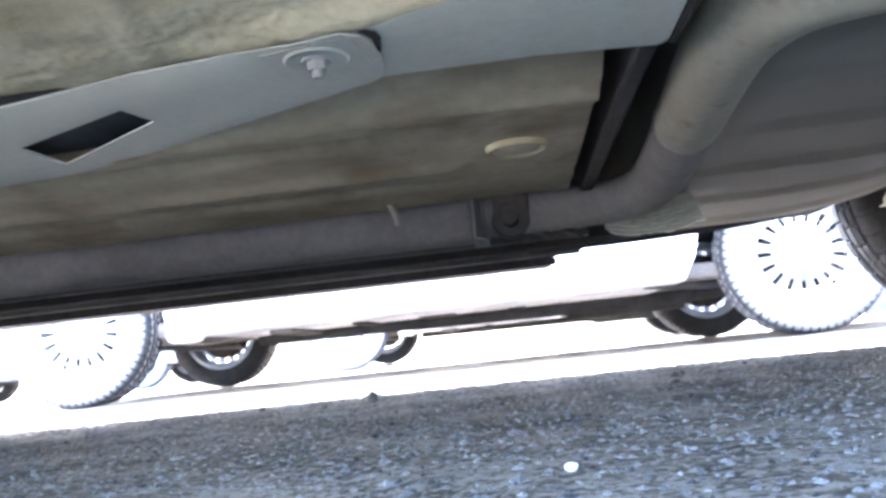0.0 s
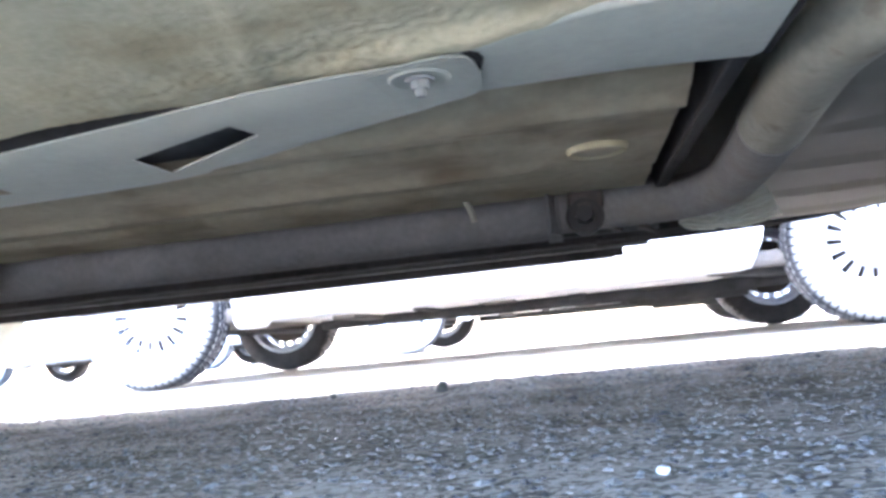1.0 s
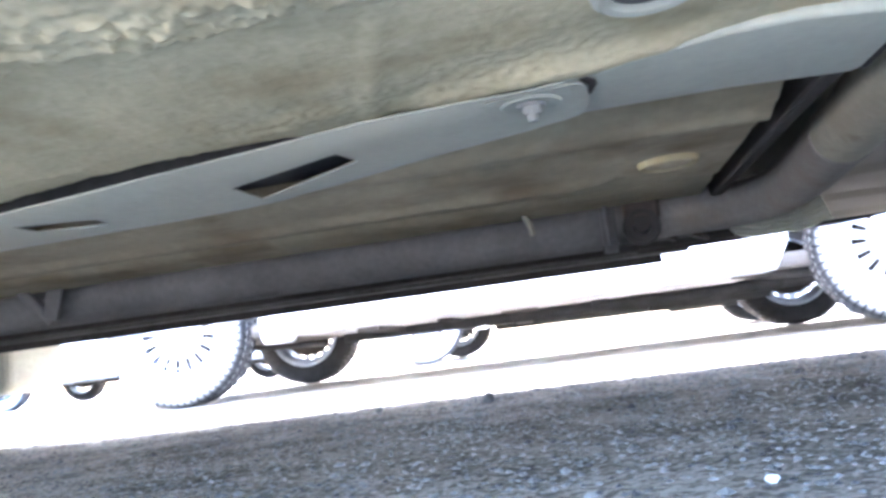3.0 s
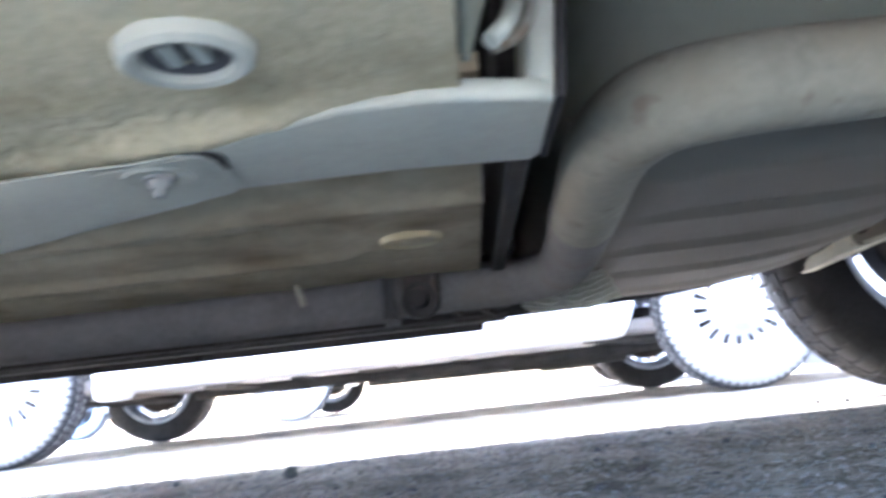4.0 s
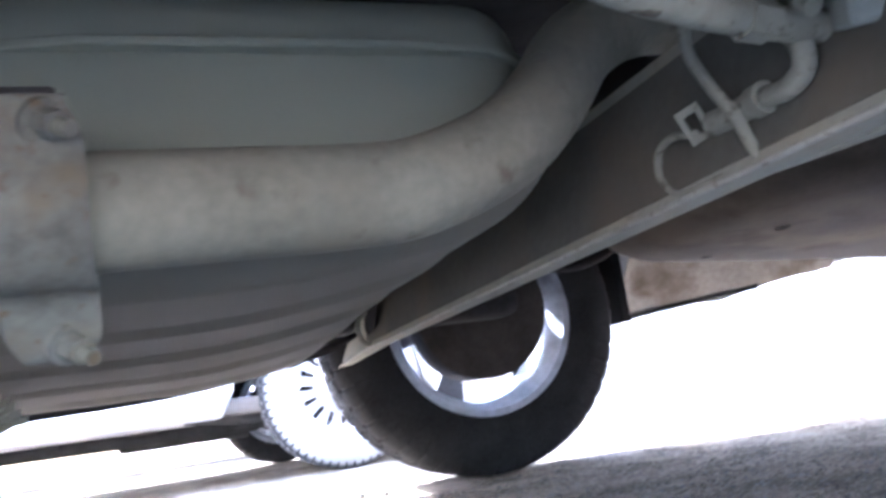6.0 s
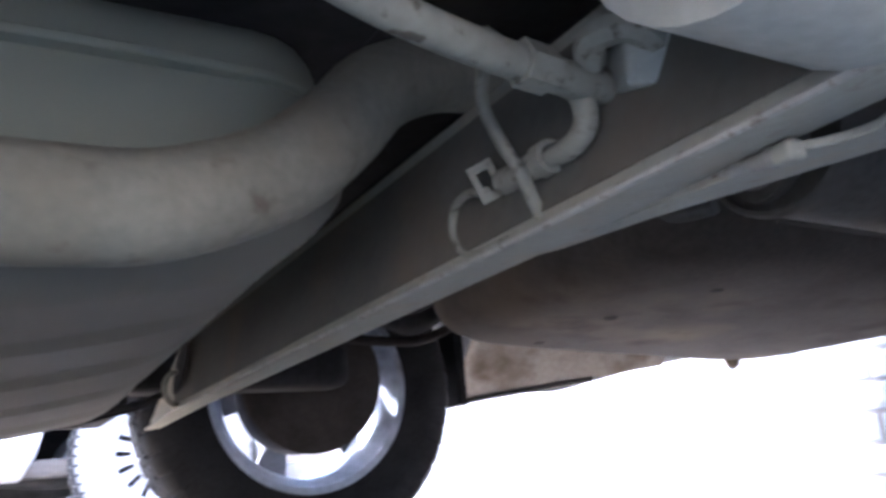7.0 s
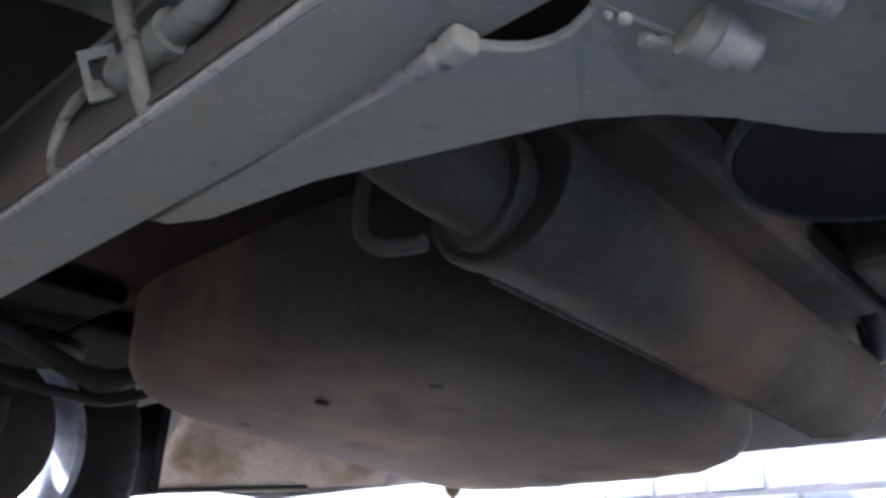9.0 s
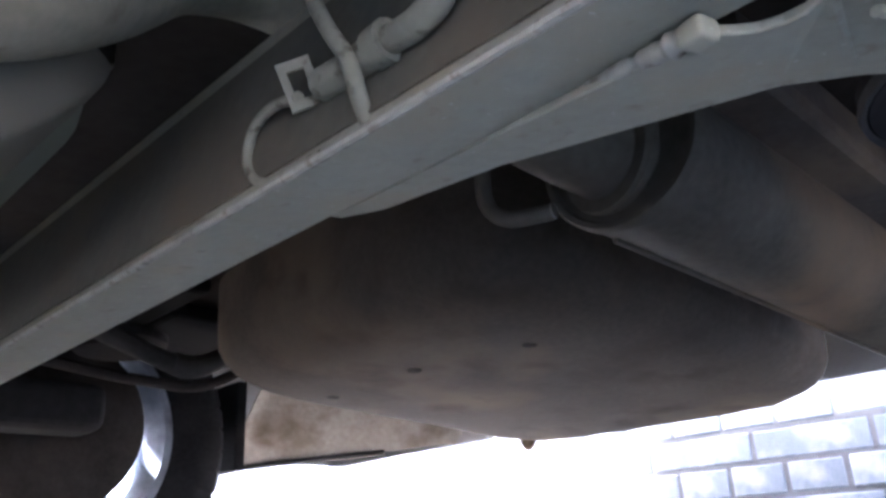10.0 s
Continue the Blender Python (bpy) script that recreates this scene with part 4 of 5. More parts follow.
for k in range(2):
    part("fuel_line", tube([(0.02, 1.42 + 0.03 * k, 0.244 - 0.005 * k), (0.25, 1.42 + 0.03 * k, 0.246 - 0.005 * k), (0.45, 1.42 + 0.03 * k, 0.256 - 0.005 * k), (0.66, 1.46 + 0.02 * k, 0.292 - 0.005 * k), (0.73, 1.48, 0.315)], 0.005, 8, 8), NEARBLACK, car, "thin dark fuel line", True)
part("tank_guard", box((0.03, 1.404, 0.245), (0.46, 1.412, 0.33), 0.003), NEARBLACK, tank, "dark plate along the far side of the tank")


def foil_fold(k):
    """One fold of crumpled foil: a bowed strip with creases across it."""
    own = bmesh.new()
    rows = []
    for i in range(31):
        q = i / 30
        x = 0.100 + 0.005 * k + 0.128 * q
        z = 0.248 - 0.015 * math.sin(math.pi * min(1, 0.12 + q * 0.86)) ** 0.8 - 0.0054 * k
        crease = 0.0026 * noise.noise(Vector((x * 60, k * 3.1, 1.0))) + 0.0016 * noise.noise(Vector((x * 150, k * 5.7, 2.0)))
        rows.append([own.verts.new((x, 1.040 + 0.009 * k + 0.005 * v, z + crease * (1 + 0.5 * v) + 0.0024 * v - 0.0030 * math.sin(v * 1.3))) for v in range(4)])
    for a, b in zip(rows, rows[1:]):
        for v in range(3):
            own.faces.new((a[v], a[v + 1], b[v + 1], b[v]))
    return thicken(own, (0, 0, 0.0012))


foil = None
for k in range(6):
    fold = part("heat_foil" if foil is None else "foil_fold", foil_fold(k), (ARMPAINT, RAILPAINT)[k % 2], foil or car, "crinkled pale heat foil", True)
    foil = foil or fold
part("foil_back", tube([(0.105, 1.085, 0.252), (0.16, 1.085, 0.248), (0.225, 1.090, 0.254)], 0.014, 10, 5), NEARBLACK, car, "dark backing of the heat foil", True)

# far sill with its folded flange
sill = part("sill", box((-1.52, 1.60, 0.245), (0.085, 1.93, 0.36), 0.02, 3), NEARBLACK, car, "dark dusty far sill")
part("sill_flange", box((-1.50, 1.590, 0.2240), (0.075, 1.596, 0.262), 0.002), NEARBLACK, sill)
part("sill_end", box((0.087, 1.62, 0.300), (0.70, 1.93, 0.38), 0.02, 3), NEARBLACK, sill, "raised rear end of the sill")
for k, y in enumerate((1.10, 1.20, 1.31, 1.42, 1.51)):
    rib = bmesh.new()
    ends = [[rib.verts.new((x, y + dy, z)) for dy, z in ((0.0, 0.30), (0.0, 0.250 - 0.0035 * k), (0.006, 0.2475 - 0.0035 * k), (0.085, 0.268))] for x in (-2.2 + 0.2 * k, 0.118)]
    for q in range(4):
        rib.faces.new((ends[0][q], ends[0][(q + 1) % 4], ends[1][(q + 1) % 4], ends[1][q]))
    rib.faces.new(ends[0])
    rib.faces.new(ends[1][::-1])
    part("floor_rib", rib, NEARBLACK if k % 2 else DARKMETAL, car, "dark pressed floor rib")
part("far_floor", box((-2.3, 1.06, 0.262), (0.10, 1.62, 0.29), 0.004), NEARBLACK, car, "dark far floor pressing")
part("mud_flap", box((-1.655, 1.68, 0.13), (-1.475, 1.92, 0.30), 0.03, 4), ARMPAINT, car, "pale plastic mud guard behind the front wheel")

# twist beam rear axle
own = bmesh.new()
sec = [(0.763, 0.404), (0.756, 0.400), (0.746, 0.315), (0.7395, 0.289), (0.7378, 0.2855), (0.7400, 0.2832), (0.751, 0.2840), (0.772, 0.288), (0.793, 0.2925), (0.796, 0.297), (0.780, 0.2955), (0.756, 0.292), (0.751, 0.315), (0.762, 0.396), (0.768, 0.401)]
rows = []
for k in range(93):
    y = 0.10 + 1.58 * k / 92
    tip = max(0, (y - 1.46) / 0.22)
    rows.append([own.verts.new((x + (0.740 - x) * 0.55 * tip * (1 if x > 0.751 else 0), y, z + (0.284 - z) * 0.85 * tip - 0.010 * tip)) for x, z in sec])
for a, b in zip(rows, rows[1:]):
    for k in range(len(sec)):
        own.faces.new((a[k], a[(k + 1) % len(sec)], b[(k + 1) % len(sec)], b[k]))
own.faces.new(rows[0])
own.faces.new(rows[-1][::-1])
beam = part("axle_beam", own, BEAMPAINT, car, "grey folded axle beam with dust on its edges", True)
# Own thin sheet gives the front face a darker colour than the beam.
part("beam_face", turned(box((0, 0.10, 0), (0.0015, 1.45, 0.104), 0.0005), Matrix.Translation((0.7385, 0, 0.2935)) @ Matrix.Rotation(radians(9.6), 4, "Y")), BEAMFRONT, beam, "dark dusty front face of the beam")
lip = [(0.7381 + 0.0004 * wob(0.3, y, 60.0, 1.0), y, 0.2851 + 0.0004 * wob(0.1, y, 90.0, 2.0) - 0.0105 * max(0, (y - 1.46) / 0.215)) for y in [0.10 + 1.575 * k / 210 for k in range(211)]]
part("beam_lip", tube(lip, lambda q: 0.0025 * (1 + 0.16 * wob(0.7, q, 150.0, 5.0)), 8, 1), DUSTLIP, beam, "rough dusty rolled edge", True)


def arm_rise(c):
    """The plates bend up to meet the flange beyond the slit."""
    return 0.008 * min(1, max(0, (0.826 - c.x) / 0.030)) * min(1, max(0, (0.284 - c.y) / 0.012))


gus = [(0.803, 0.5502), (0.8013, 0.5621), (0.8126, 0.5633), (0.8259, 0.5386), (0.8304, 0.4532), (0.8502, 0.3781), (0.8649, 0.3232), (0.8805, 0.2947), (0.8991, 0.2734), (0.929, 0.2498), (0.949, 0.225), (0.969, 0.1), (0.78, 0.1), (0.7663, 0.2541), (0.7872, 0.2722), (0.7968, 0.276), (0.8001, 0.2771), (0.8011, 0.2801), (0.803, 0.2882), (0.804, 0.2959), (0.8019, 0.3037), (0.7956, 0.31), (0.7861, 0.3161), (0.7884, 0.3583), (0.7934, 0.4345)]
gm2 = slab(gus, 0.0, 0.005, 0.0015)
for v in gm2.verts:
    v.co.z += 0.2825 + 0.18 * (min(v.co.x, 0.86) - 0.785) + 0.055 * (v.co.y - 0.31) + arm_rise(v.co)
gusset = part("axle_gusset", gm2, BEAMPAINT, car, "grey gusset plate welded under the axle")
part("weld_bead", tube([(0.7825, 0.3155, 0.2845), (0.7835, 0.322, 0.2845), (0.7855, 0.333, 0.2855), (0.788, 0.346, 0.2880), (0.790, 0.36, 0.2900), (0.793, 0.385, 0.2925), (0.795, 0.41, 0.2955)], lambda s: 0.0062 * min(1, 0.72 + 3 * s) * (1 - 0.80 * s) * (1 + 0.10 * math.sin(s * 33) + 0.07 * math.sin(s * 71) + 0.35 * noise.noise(Vector((s * 26, 1.7, 0.3)))), 11, 14), DUSTLIP, gusset, "thick dusty weld bead", True)
part("weld_stub", turned(box((-0.0058, -0.0065, -0.0050), (0.0058, 0.0065, 0.0050), 0.0028, 3), Matrix.Translation((0.7825, 0.3190, 0.2830)) @ Matrix.Rotation(radians(-14), 4, "Z")), BEAMPAINT, gusset, "blunt pale end of the weld", True)
part("arm_roller", tube([(0.800, 0.2390, 0.2835), (0.8166, 0.2310, 0.2845), (0.838, 0.2215, 0.2860), (0.846, 0.2180, 0.2866)], lambda q: 0.0068 * math.sqrt(max(0.12, 1 - max(0, (q - 0.82) / 0.18) ** 2)), 18, 6), DUSTLIP, car, "pale dusty pivot of the trailing arm", True)
plate = slab([(0.799, 0.2745), (0.819, 0.2685), (0.835, 0.2620), (0.852, 0.2545), (0.878, 0.2455), (0.906, 0.2310), (0.945, 0.10), (0.79, 0.10), (0.785, 0.262)], 0.0, 0.0018, 0.0006)
for v in plate.verts:
    v.co.z += 0.2811 + 0.18 * (min(v.co.x, 0.86) - 0.785) + 0.055 * (v.co.y - 0.31) + arm_rise(v.co)
part("arm_plate", plate, BEAMPAINT, gusset, "overlapping plate with a welded edge")
part("plate_weld", tube([(0.819, 0.2705, 0.2835), (0.835, 0.2640, 0.2865), (0.852, 0.2565, 0.2885), (0.866, 0.2510, 0.2890)], lambda q: 0.0024 * (1 + 0.25 * math.sin(q * 40)), 8, 8), BEAMPAINT, gusset, "", True)
boss = [Vector((0.8255, 0.2560, 0.2865)).lerp(Vector((0.8480, 0.2435, 0.2800)), k / 24) for k in range(25)]
part("bolt_boss", tube(boss[:10], lambda q: 0.0105 - 0.003 * max(0, q - 0.75) * 4, 18, 1), BEAMPAINT, gusset, "", True)
part("bolt", tube(boss[8:], lambda q: (0.0092 if q < 0.45 else 0.0064) * math.sqrt(max(0.1, 1 - max(0, (q - 0.8) / 0.2) ** 2)), 18, 1), DUSTLIP, gusset, "round dusty bolt", True)
for k, (x, y, r) in enumerate(((0.8010, 0.2725, 0.0014), (0.8060, 0.2695, 0.0022))):
    part("weld_spatter", tube([(x - r, y, 0.2832), (x, y - 0.0004, 0.2826), (x + r, y, 0.2832)], lambda q: 1.1 * r * math.sqrt(max(0.08, 1 - (2 * q - 1) ** 2)), 10, 4), DUSTLIP, gusset, "", True)
arm = part("trailing_arm", box((0.83, 0.09, 0.30), (0.985, 0.235, 0.36), 0.022, 4), BEAMPAINT, car, "grey trailing arm beside the near wheel")
part("trailing_arm", box((0.62, 1.56, 0.33), (1.10, 1.66, 0.41), 0.022, 4), NEARBLACK, car, "dark trailing arm beside the far wheel")
# brake hose, pipe and clip on the front face of the beam
clip_bm = slab([(-0.0085, -0.0125), (0.0085, -0.0125), (0.0085, 0.0125), (-0.0085, 0.0125)], 0, 0.003, 0.0006, [[(-0.0042, -0.007), (-0.0042, 0.007), (0.0042, 0.007), (0.0042, -0.007)]])
turned(clip_bm, Matrix.Translation((0.736, 0.497, 0.3290)) @ Vector((-0.62, -0.72, -0.30)).to_track_quat("Z", "Y").to_matrix().to_4x4() @ Matrix.Rotation(radians(20), 4, "Z"))
clip = part("brake_clip", clip_bm, HOSE, car, "square steel brake hose clip")
part("hose_ferrule", tube([(0.739, 0.484, 0.324), (0.739, 0.465, 0.3225), (0.738, 0.440, 0.3215)], 0.0082, 14, 3), HOSE, clip, "", True)
part("hose_collar", tube([(0.738, 0.443, 0.3215), (0.737, 0.432, 0.321)], 0.0102, 14, 2), HOSE, clip, "", True)
part("brake_hose", tube([(0.737, 0.434, 0.321), (0.735, 0.412, 0.318), (0.734, 0.397, 0.325), (0.732, 0.398, 0.343), (0.725, 0.415, 0.36), (0.70, 0.435, 0.39)], 0.0068, 12, 6), HOSE, car, "grey rubber brake hose", True)
part("brake_pipe", tube([(0.735, 0.497, 0.322), (0.738, 0.525, 0.330), (0.740, 0.545, 0.326), (0.741, 0.551, 0.312), (0.7405, 0.542, 0.297), (0.7402, 0.528, 0.2898), (0.7402, 0.508, 0.2892), (0.7405, 0.486, 0.2893)], lambda q: 0.0031 - 0.0013 * max(0, q - 0.62) / 0.38, 10, 7), HOSE, car, "thin looped brake pipe", True)
part("sensor_cable", tube([(0.746, 0.456, 0.290), (0.736, 0.452, 0.300), (0.729, 0.452, 0.318), (0.727, 0.464, 0.340), (0.725, 0.476, 0.370), (0.723, 0.470, 0.388), (0.720, 0.452, 0.390), (0.71, 0.43, 0.385)], 0.0042, 10, 7), HOSE, car, "grey cable crossing the beam", True)
ring = [(0.737 + 0.020 * math.cos(q), 1.417 + 0.010 * math.cos(q), 0.316 + 0.026 * math.sin(q)) for q in [2 * math.pi * k / 14 for k in range(15)]]
part("wire_ring", tube(ring, 0.0042, 8, 3), HOSE, car, "wire ring at the far end of the beam", True)
# No hole is cut: the disc's dark colour is the opening's shade.
part("beam_opening", turned(lathe([(0.001, 0.0), (0.040, 0.0), (0.043, 0.002)], 24), Matrix.Translation((0.7385, 1.385, 0.345)) @ Matrix.Rotation(radians(9.6), 4, "Y") @ Matrix.Rotation(radians(90), 4, "Z")), NEARBLACK, beam, "flat dark disc for the shade in a beam opening")
# handbrake cable and its bracket
part("handbrake_cable", tube([(0.50, 0.345, 0.37), (0.60, 0.368, 0.348), (0.70, 0.388, 0.345), (0.757, 0.392, 0.345)], 0.0095, 12, 6), HOSE, car, "pale dusty handbrake cable", True)
part("cable_nut", tube([(0.685, 0.385, 0.345), (0.705, 0.388, 0.345)], 0.0125, 6, 2), HOSE, car)
brk = part("cable_bracket", turned(box((-0.018, -0.022, -0.013), (0.018, 0.022, 0.013), 0.003, 2), Matrix.Translation((0.756, 0.368, 0.348)) @ Matrix.Rotation(radians(-30), 4, "Z") @ Matrix.Rotation(radians(18), 4, "X")), ARMPAINT, car, "pale folded cable bracket")
part("bracket_arm", tube([(0.758, 0.368, 0.35), (0.742, 0.352, 0.352), (0.728, 0.352, 0.356), (0.722, 0.37, 0.358), (0.73, 0.384, 0.352)], 0.0085, 8, 5), HOSE, brk, "", True)
part("arm_bush", tube([(0.650, 0.232, 0.348), (0.658, 0.232, 0.348), (0.69, 0.232, 0.348), (0.7350, 0.232, 0.348)], lambda s: 0.068 * (1 if s > 0.1 else math.sqrt(max(0.1, 1 - ((0.1 - s) / 0.1) ** 2 * 0.8))), 32, 6), ARMPAINT, car, "pale dusty rounded end of the trailing arm", True)

# spare wheel pan
own = bmesh.new()
rows = []
for z, grow in ((0.55, 0.004), (0.46, 0.002), (0.425, 0.0), (0.405, -0.008), (0.388, -0.024), (0.376, -0.046), (0.368, -0.08), (0.3645, -0.13), (0.363, -0.28)):
    ring = []
    for k in range(144):
        a = 2 * math.pi * k / 144
        c, s = math.cos(a), math.sin(a)
        e = 0.42
        x = 1.580 + (0.440 + grow) * abs(c) ** e * (1 if c > 0 else -1)
        y = 1.043 + (0.382 + grow) * abs(s) ** e * (1 if s > 0 else -1)
        low = (-0.055 * (x - 1.35) - 0.009 * max(0, (x - 1.75) / 0.23) - 0.004 * max(0, wob(x, y, 22.0, 7.0)) * max(0, (x - 1.70) / 0.28)) if z < 0.5 else 0
        ring.append(own.verts.new((x, y, z + low + 0.002 * wob(x, y, 6.0, 4.0))))
    rows.append(ring)
for a, b in zip(rows, rows[1:]):
    for k in range(144):
        own.faces.new((a[k], a[(k + 1) % 144], b[(k + 1) % 144], b[k]))
own.faces.new(rows[-1])
pan = part("spare_wheel_pan", own, PANPAINT, car, "brown dusty spare wheel pan", True)
for x, y in ((1.350, 1.275), (1.328, 1.055), (1.350, 0.857)):
    part("pan_plug", turned(lathe([(0.001, -0.003), (0.008, -0.0025), (0.0115, 0.0), (0.012, 0.006)], 20), Matrix.Translation((x, y, 0.3655)) @ Matrix.Rotation(radians(90), 4, "X")), DRUM, pan, "dark rubber plug", True)
part("pan_nub", tube([(1.93, 1.345, 0.350), (1.93, 1.345, 0.332), (1.93, 1.345, 0.318)], lambda s: 0.019 * math.sqrt(max(0.05, 1 - s * s)), 16, 6), PANPAINT, pan, "drain stub", True)
part("pan_pressing", tube([(1.535, 1.085, 0.3785), (1.495, 1.045, 0.3785), (1.480, 0.985, 0.3790), (1.50, 0.935, 0.3775), (1.56, 0.918, 0.3740), (1.64, 0.935, 0.3700), (1.74, 0.98, 0.3660), (1.84, 1.03, 0.3620)], lambda s: 0.0190 * math.sin(math.pi * min(1, 0.12 + 0.85 * s)) ** 0.5, 12, 7), PANPAINT, pan, "", True)
part("mud_flap", box((1.482, 1.797, 0.305), (1.507, 1.98, 0.5), 0.004), RUBBER, car, "black mud flap behind the rear wheel")
# Near flap is unseen; added to hold back light from the near side.
part("mud_flap", box((1.475, -0.05, 0.12), (1.50, 0.15, 0.5), 0.004), RUBBER, car, "black mud flap behind the rear wheel")


def valance_edge(x):
    """The lower edge of the bumper corner, running in to the pan."""
    return 1.885 - 0.95 * max(0, x - 1.53)


part("rear_valance", sheet(1.505, 1.90, lambda x: valance_edge(x) - 0.145, valance_edge, 50, 26, lambda x, y: 0.322 + 0.085 * max(0, x - 1.53) + 1.0 * (valance_edge(x) - y) + 0.006 * wob(x, y, 14.0, 3.0) + 0.003 * wob(x, y, 45.0, 1.0), 0.006), DIRTYBUMPER, car, "pale dirt-caked bumper corner", True)
part("valance_lip", tube([(1.505, 1.888, 0.320), (1.53, 1.885, 0.320), (1.65, 1.771, 0.331), (1.78, 1.648, 0.342)], 0.007, 8, 6), BLACKPLASTIC, car, "dark lower edge of the bumper", True)

# rear silencer
own = bmesh.new()
rows = []
AX0, AX1 = Vector((1.035, 0.508, 0.402)), Vector((1.74, 0.500, 0.386))
d = (AX1 - AX0).normalized()
side = d.cross(Vector((0, 0, 1))).normalized()
upv = side.cross(d)
for s, q in ((0.009, 0.40), (0.010, 0.84), (0.008, 0.90), (0.001, 0.94), (0.0, 1.0), (0.006, 1.03), (0.016, 1.03), (0.026, 0.985), (0.3, 0.985), (0.5, 0.99), (0.955, 0.98), (0.960, 1.02), (0.972, 1.02), (0.980, 0.97), (1.0, 0.86), (1.012, 0.6)):
    p = AX0.lerp(AX1, s)
    rows.append([own.verts.new(p + q * (0.069 * math.cos(a) * side + 0.064 * math.sin(a) * upv)) for a in [2 * math.pi * k / 36 for k in range(36)]])
for a, b in zip(rows, rows[1:]):
    for k in range(36):
        own.faces.new((a[k], a[(k + 1) % 36], b[(k + 1) % 36], b[k]))
own.faces.new(rows[0])
own.faces.new(rows[-1][::-1])
silencer = part("rear_silencer", own, SILENCER, car, "dull grey oval rear silencer", True)
seam = [AX0.lerp(AX1, 0.05 + 0.93 * k / 8) + 0.0655 * (math.cos(radians(-62)) * side * -1 + math.sin(radians(-62)) * upv) for k in range(9)]
part("silencer_seam", tube(seam, 0.0030, 8, 3), SILENCER, silencer, "folded seam", True)
inlet = [(0.93, 0.548, 0.428), (0.962, 0.540, 0.416), (0.995, 0.526, 0.404), (1.025, 0.515, 0.398), (1.050, 0.510, 0.397)]
part("inlet_pipe", tube(inlet, lambda q: 0.031 + 0.008 * q, 28, 6), SILENCER, silencer, "flared inlet pipe", True)
part("inlet_collar", tube([(1.026, 0.5145, 0.398), (1.032, 0.513, 0.398), (1.040, 0.511, 0.3975)], lambda q: 0.049 - 0.003 * abs(q - 0.5), 32, 5), SILENCER, silencer, "rolled collar", True)
part("hanger_hook", tube([(0.985, 0.60, 0.42), (0.985, 0.60, 0.375), (0.99, 0.585, 0.356), (0.998, 0.556, 0.352), (1.0, 0.545, 0.352)], 0.0065, 10, 6), SILENCER, silencer, "", True)
part("spring_seat", turned(lathe([(0.001, 0.004), (0.06, 0.004), (0.082, 0.0), (0.092, -0.004), (0.096, 0.0), (0.097, 0.012), (0.09, 0.016), (0.001, 0.016)], 40), Matrix.Translation((1.090, 0.250, 0.366)) @ Matrix.Rotation(radians(90), 4, "X")), NEARBLACK, car, "dark round spring seat with a pale rim", True)
part("seat_rim", turned(lathe([(0.0935, -0.003), (0.0975, -0.0045), (0.0990, 0.0), (0.0975, 0.004)], 40), Matrix.Translation((1.090, 0.250, 0.365)) @ Matrix.Rotation(radians(90), 4, "X")), DARKMETAL, car, "paler rim of the spring seat", True)
part("floor_rib", box((1.12, 0.425, 0.478), (2.02, 0.60, 0.536), 0.012, 2), PANPAINT, car, "brown dusty floor rib above the silencer")
part("rear_rail", box((1.50, 0.19, 0.455), (2.04, 0.40, 0.535), 0.02, 3), PANPAINT, car, "brown dusty rear chassis rail")
part("rubber_hanger", tube([(1.735, 0.45, 0.535), (1.735, 0.445, 0.50), (1.745, 0.44, 0.46), (1.765, 0.445, 0.435), (1.775, 0.455, 0.46), (1.765, 0.455, 0.50)], 0.013, 12, 6), BLACKPLASTIC, car, "black rubber silencer hanger", True)
part("hanger_wire", tube([(1.80, 0.43, 0.53), (1.80, 0.435, 0.47), (1.775, 0.445, 0.43), (1.75, 0.46, 0.425)], 0.006, 10, 6), ARMPAINT, car, "pale steel hanger wire", True)
part("spring_seat", turned(lathe([(0.001, 0.0), (0.07, 0.0), (0.085, 0.015), (0.085, 0.03)], 32), Matrix.Translation((1.12, 1.60, 0.475)) @ Matrix.Rotation(radians(90), 4, "X")), NEARBLACK, car, "dark spring seat", True)
part("brake_backing", turned(lathe([(0.001, 0.0), (0.150, 0.0), (0.160, 0.006), (0.160, 0.012), (0.001, 0.012)], 40), Matrix.Translation((1.098, 1.758, 0.372))), DRUM, car, "dark brake backing plate", True)
part("brake_hose", tube([(0.80, 1.49, 0.445), (0.90, 1.50, 0.430), (0.982, 1.50, 0.421), (1.065, 1.50, 0.412), (1.139, 1.50, 0.407), (1.222, 1.50, 0.408), (1.286, 1.48, 0.434), (1.33, 1.45, 0.475)], 0.0095, 12, 6), DRUM, car, "dark hose behind the axle", True)
shock = part("shock_absorber", tube([(0.98, 1.50, 0.502), (1.05, 1.50, 0.481), (1.12, 1.50, 0.459), (1.195, 1.50, 0.436)], 0.017, 18, 4), DARKMETAL, car, "dark dusty shock absorber", True)
part("shock_eye", tube([(1.175, 1.50, 0.444), (1.205, 1.50, 0.440), (1.24, 1.50, 0.449), (1.285, 1.50, 0.474)], lambda q: 0.021 - 0.005 * abs(q - 0.3), 16, 5), EXHAUSTOLD, shock, "dusty lower eye", True)


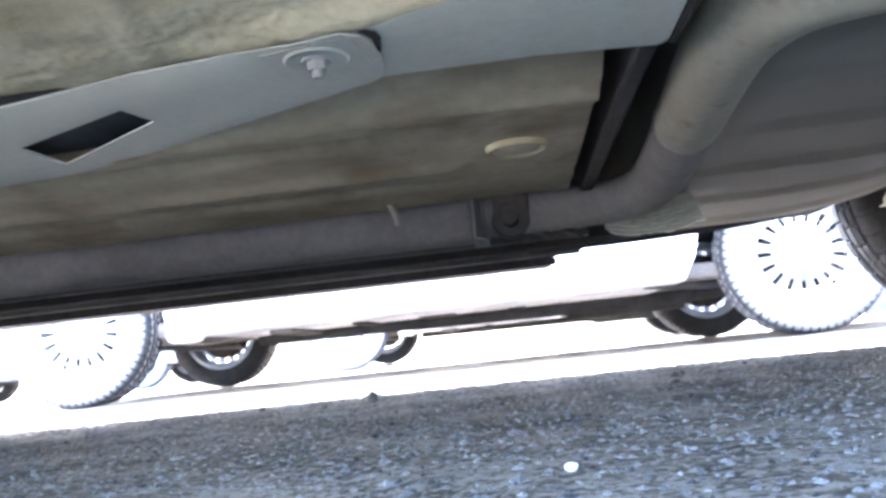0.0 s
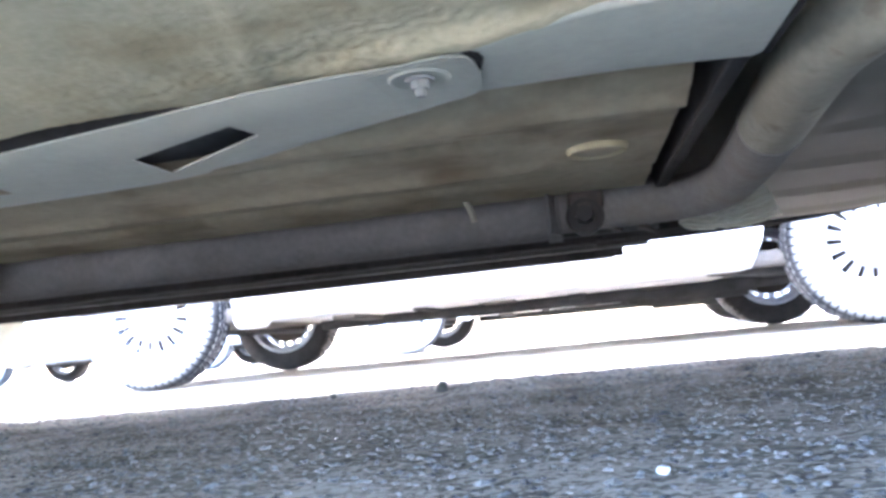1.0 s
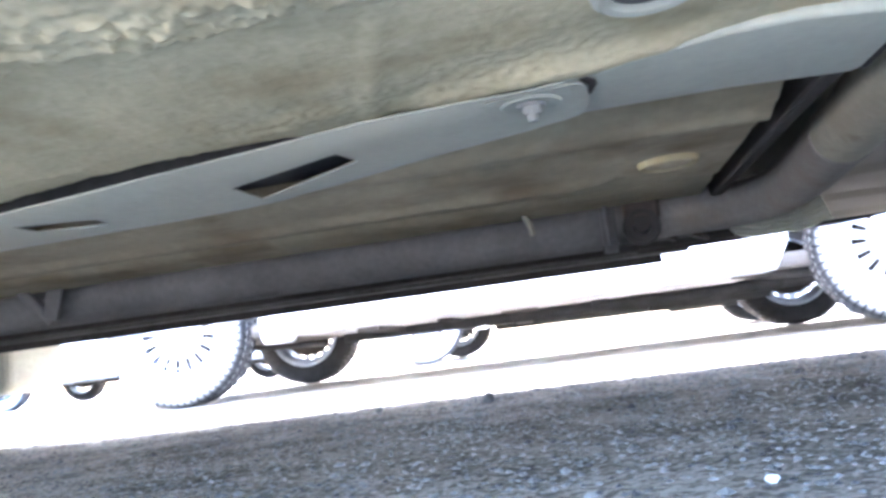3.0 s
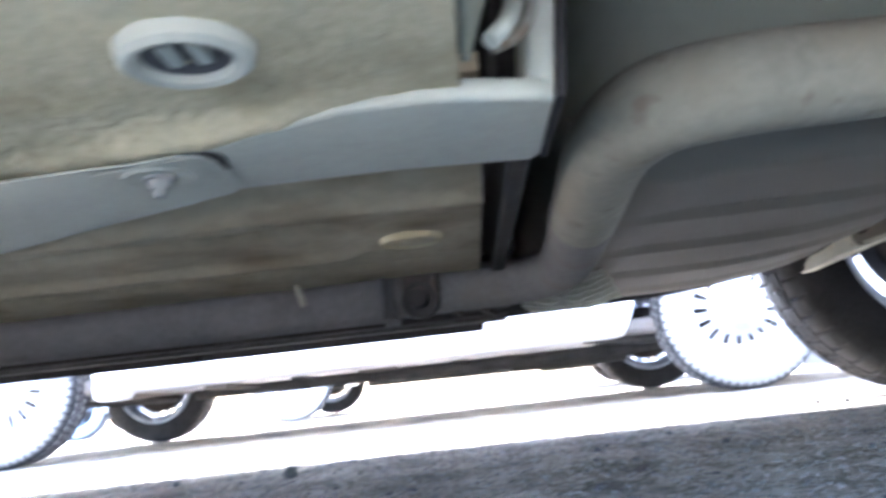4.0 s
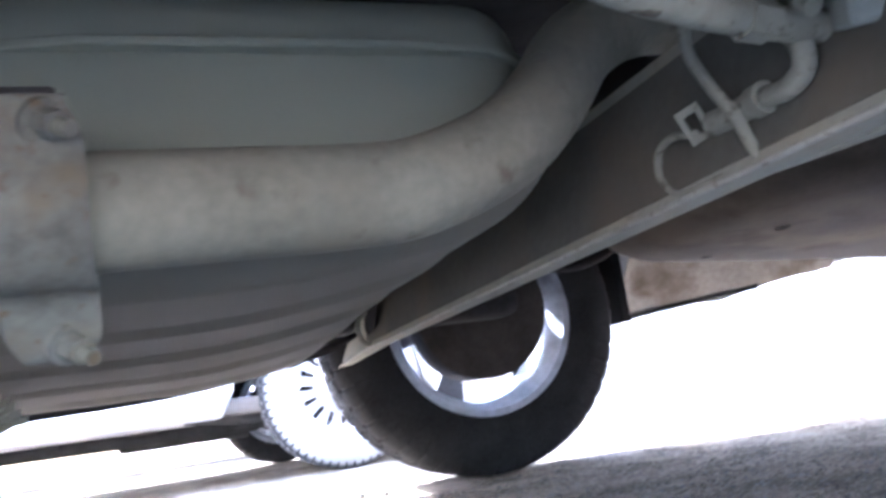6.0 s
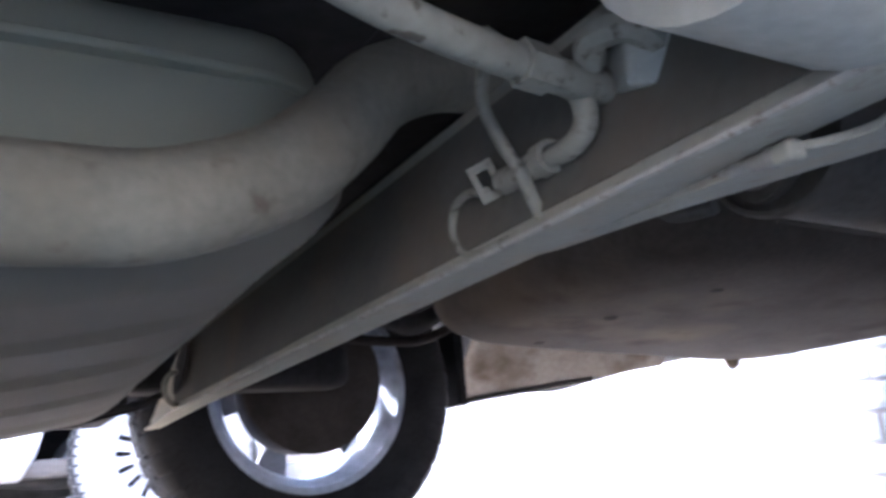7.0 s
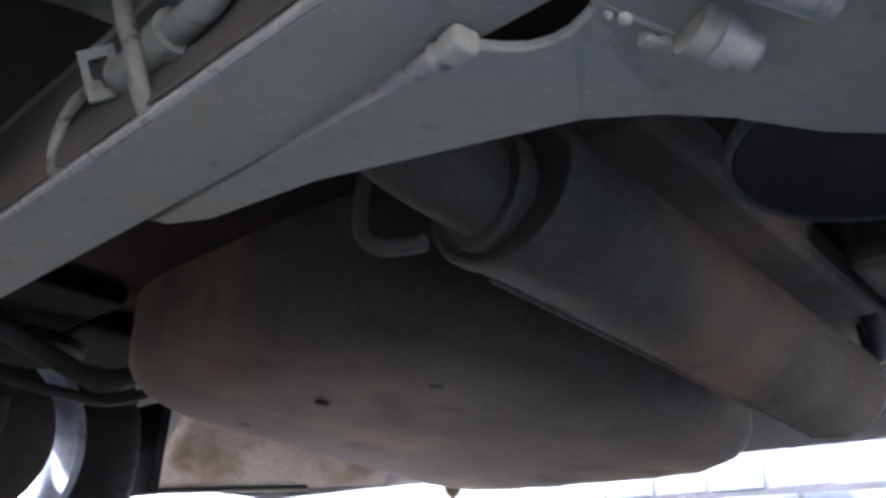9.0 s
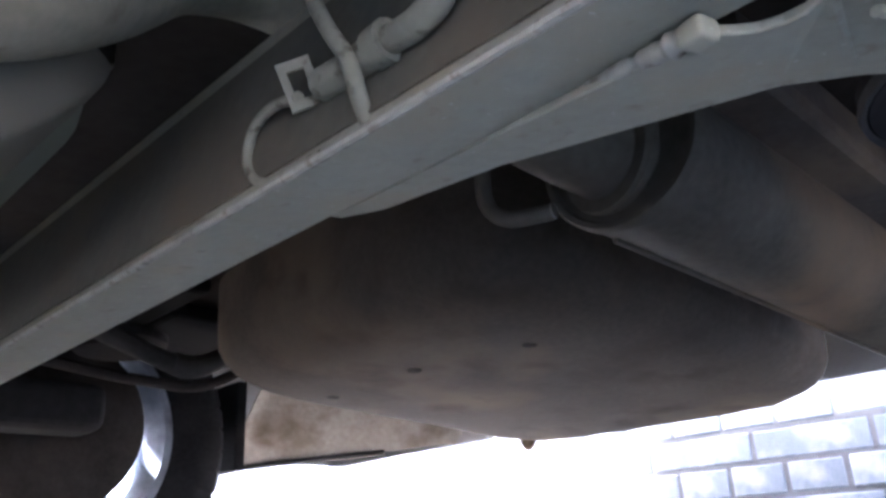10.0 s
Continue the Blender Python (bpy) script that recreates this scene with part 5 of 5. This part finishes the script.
# ---- neighbouring cars ----
def neighbour(yc, x_front, x_rear, paint, label, style, dy=0.70, half=0.86, zsill=0.235):
    c = thing("parked_car", ((x_front + x_rear) / 2, yc, 0), label, "car", "cars parked alongside")
    car_body(c, x_front - 0.85, x_rear + 0.75, yc, half, (x_front, x_rear), 0.345, zsill, paint)
    for x in (x_front, x_rear):
        wheel(c, x + (-0.05 if x == x_front else 0.05), yc - dy, 0.298, 0.185, 0.19, -1, style, LITRUBBER)
        wheel(c, x, yc + dy, 0.298, 0.185, 0.19, 1, style, SHADERUBBER)
    part("axle_tube", tube([(x_rear, yc - dy + 0.1, 0.27), (x_rear, yc + dy - 0.1, 0.27)], 0.03, 12, 2), DARKMETAL, c, "", True)
    part("exhaust_pipe", tube([(x_front + 0.4, yc + 0.1, 0.22), (x_rear - 0.5, yc + 0.1, 0.21), (x_rear + 0.5, yc + 0.3, 0.24)], 0.03, 12, 4), EXHAUSTOLD, c, "", True)
    part("sill_corner", box((x_front + 0.345, yc - half * 0.99, zsill - 0.03), (x_front + 0.45, yc - half * 0.80, zsill + 0.09), 0.03, 4), paint, c, "white rounded sill corner", True)
    part("trailing_arm", tube([(x_rear - 0.50, yc - dy + 0.12, 0.25), (x_rear - 0.25, yc - dy + 0.14, 0.225), (x_rear, yc - dy + 0.15, 0.25)], 0.022, 10, 4), DARKMETAL, c, "", True)
    part("steering_rod", tube([(x_front + 0.1, yc - dy + 0.12, 0.21), (x_front + 0.12, yc + dy - 0.12, 0.21)], 0.014, 10, 2), DARKMETAL, c, "", True)
    part("underbody", box((x_front - 0.5, yc - half * 0.8, 0.24), (x_rear + 0.4, yc + half * 0.8, 0.30), 0.02), UNDERTRAY, c, "pale dusty underbody")
    part("rear_silencer", tube([(x_rear - 0.75, yc + 0.25, 0.235), (x_rear - 0.70, yc + 0.25, 0.232), (x_rear - 0.25, yc + 0.28, 0.232), (x_rear - 0.20, yc + 0.28, 0.235)], lambda q: 0.075 if 0.04 < q < 0.96 else 0.045, 18, 5), EXHAUSTOLD, c, "dull grey silencer", True)
    for k, (u, w, h) in enumerate(((0.62, 0.10, 0.030), (0.95, 0.06, 0.022), (1.22, 0.16, 0.018), (1.62, 0.08, 0.034), (1.95, 0.12, 0.020))):
        part("cross_member", box((x_front + u, yc - 0.45 + 0.12 * k, 0.245 - h), (x_front + u + w, yc + 0.35, 0.262), 0.008), (UNDERTRAY, DARKMETAL)[k % 2], c)
    return c


neighbour(3.74, -1.68, 0.98, WHITEPAINT, "white parked saloon car with slotted wheel covers", "slots")
neighbour(6.65, -1.25, 1.35, WHITEPAINT, "white parked car further along the row", "slots")
neighbour(9.0, -6.7, -4.1, SILVERPAINT, "silver parked car at the far end of the row", "spokes")

# ---- bricks of the rear wall, English bond ----
def brick_mesh(name, w):
    own = box((0, 0, 0), (0.03, w, 0.0670), 0.004, 2)
    me = bpy.data.meshes.new(name)
    own.to_mesh(me)
    own.free()
    me.materials.append(BRICKFACE)
    return me


STRETCHER, HEADER = brick_mesh("stretcher", 0.2605), brick_mesh("header", 0.1255)
rb = random.Random(9)
for row in range(10):
    w, me = (0.2605, STRETCHER) if row % 2 == 0 else (0.1255, HEADER)
    y = -0.275 + (0.0 if row % 2 == 0 else 0.0675)
    while y < 4.2:
        ob = new("brick", me)
        ob.parent = wall
        ob.location = (WALLX - 0.003 + rb.uniform(-0.0012, 0.0012), y + rb.uniform(-0.002, 0.002), -0.0195 + row * 0.0765 + rb.uniform(-0.001, 0.001))
        y += w + 0.0095
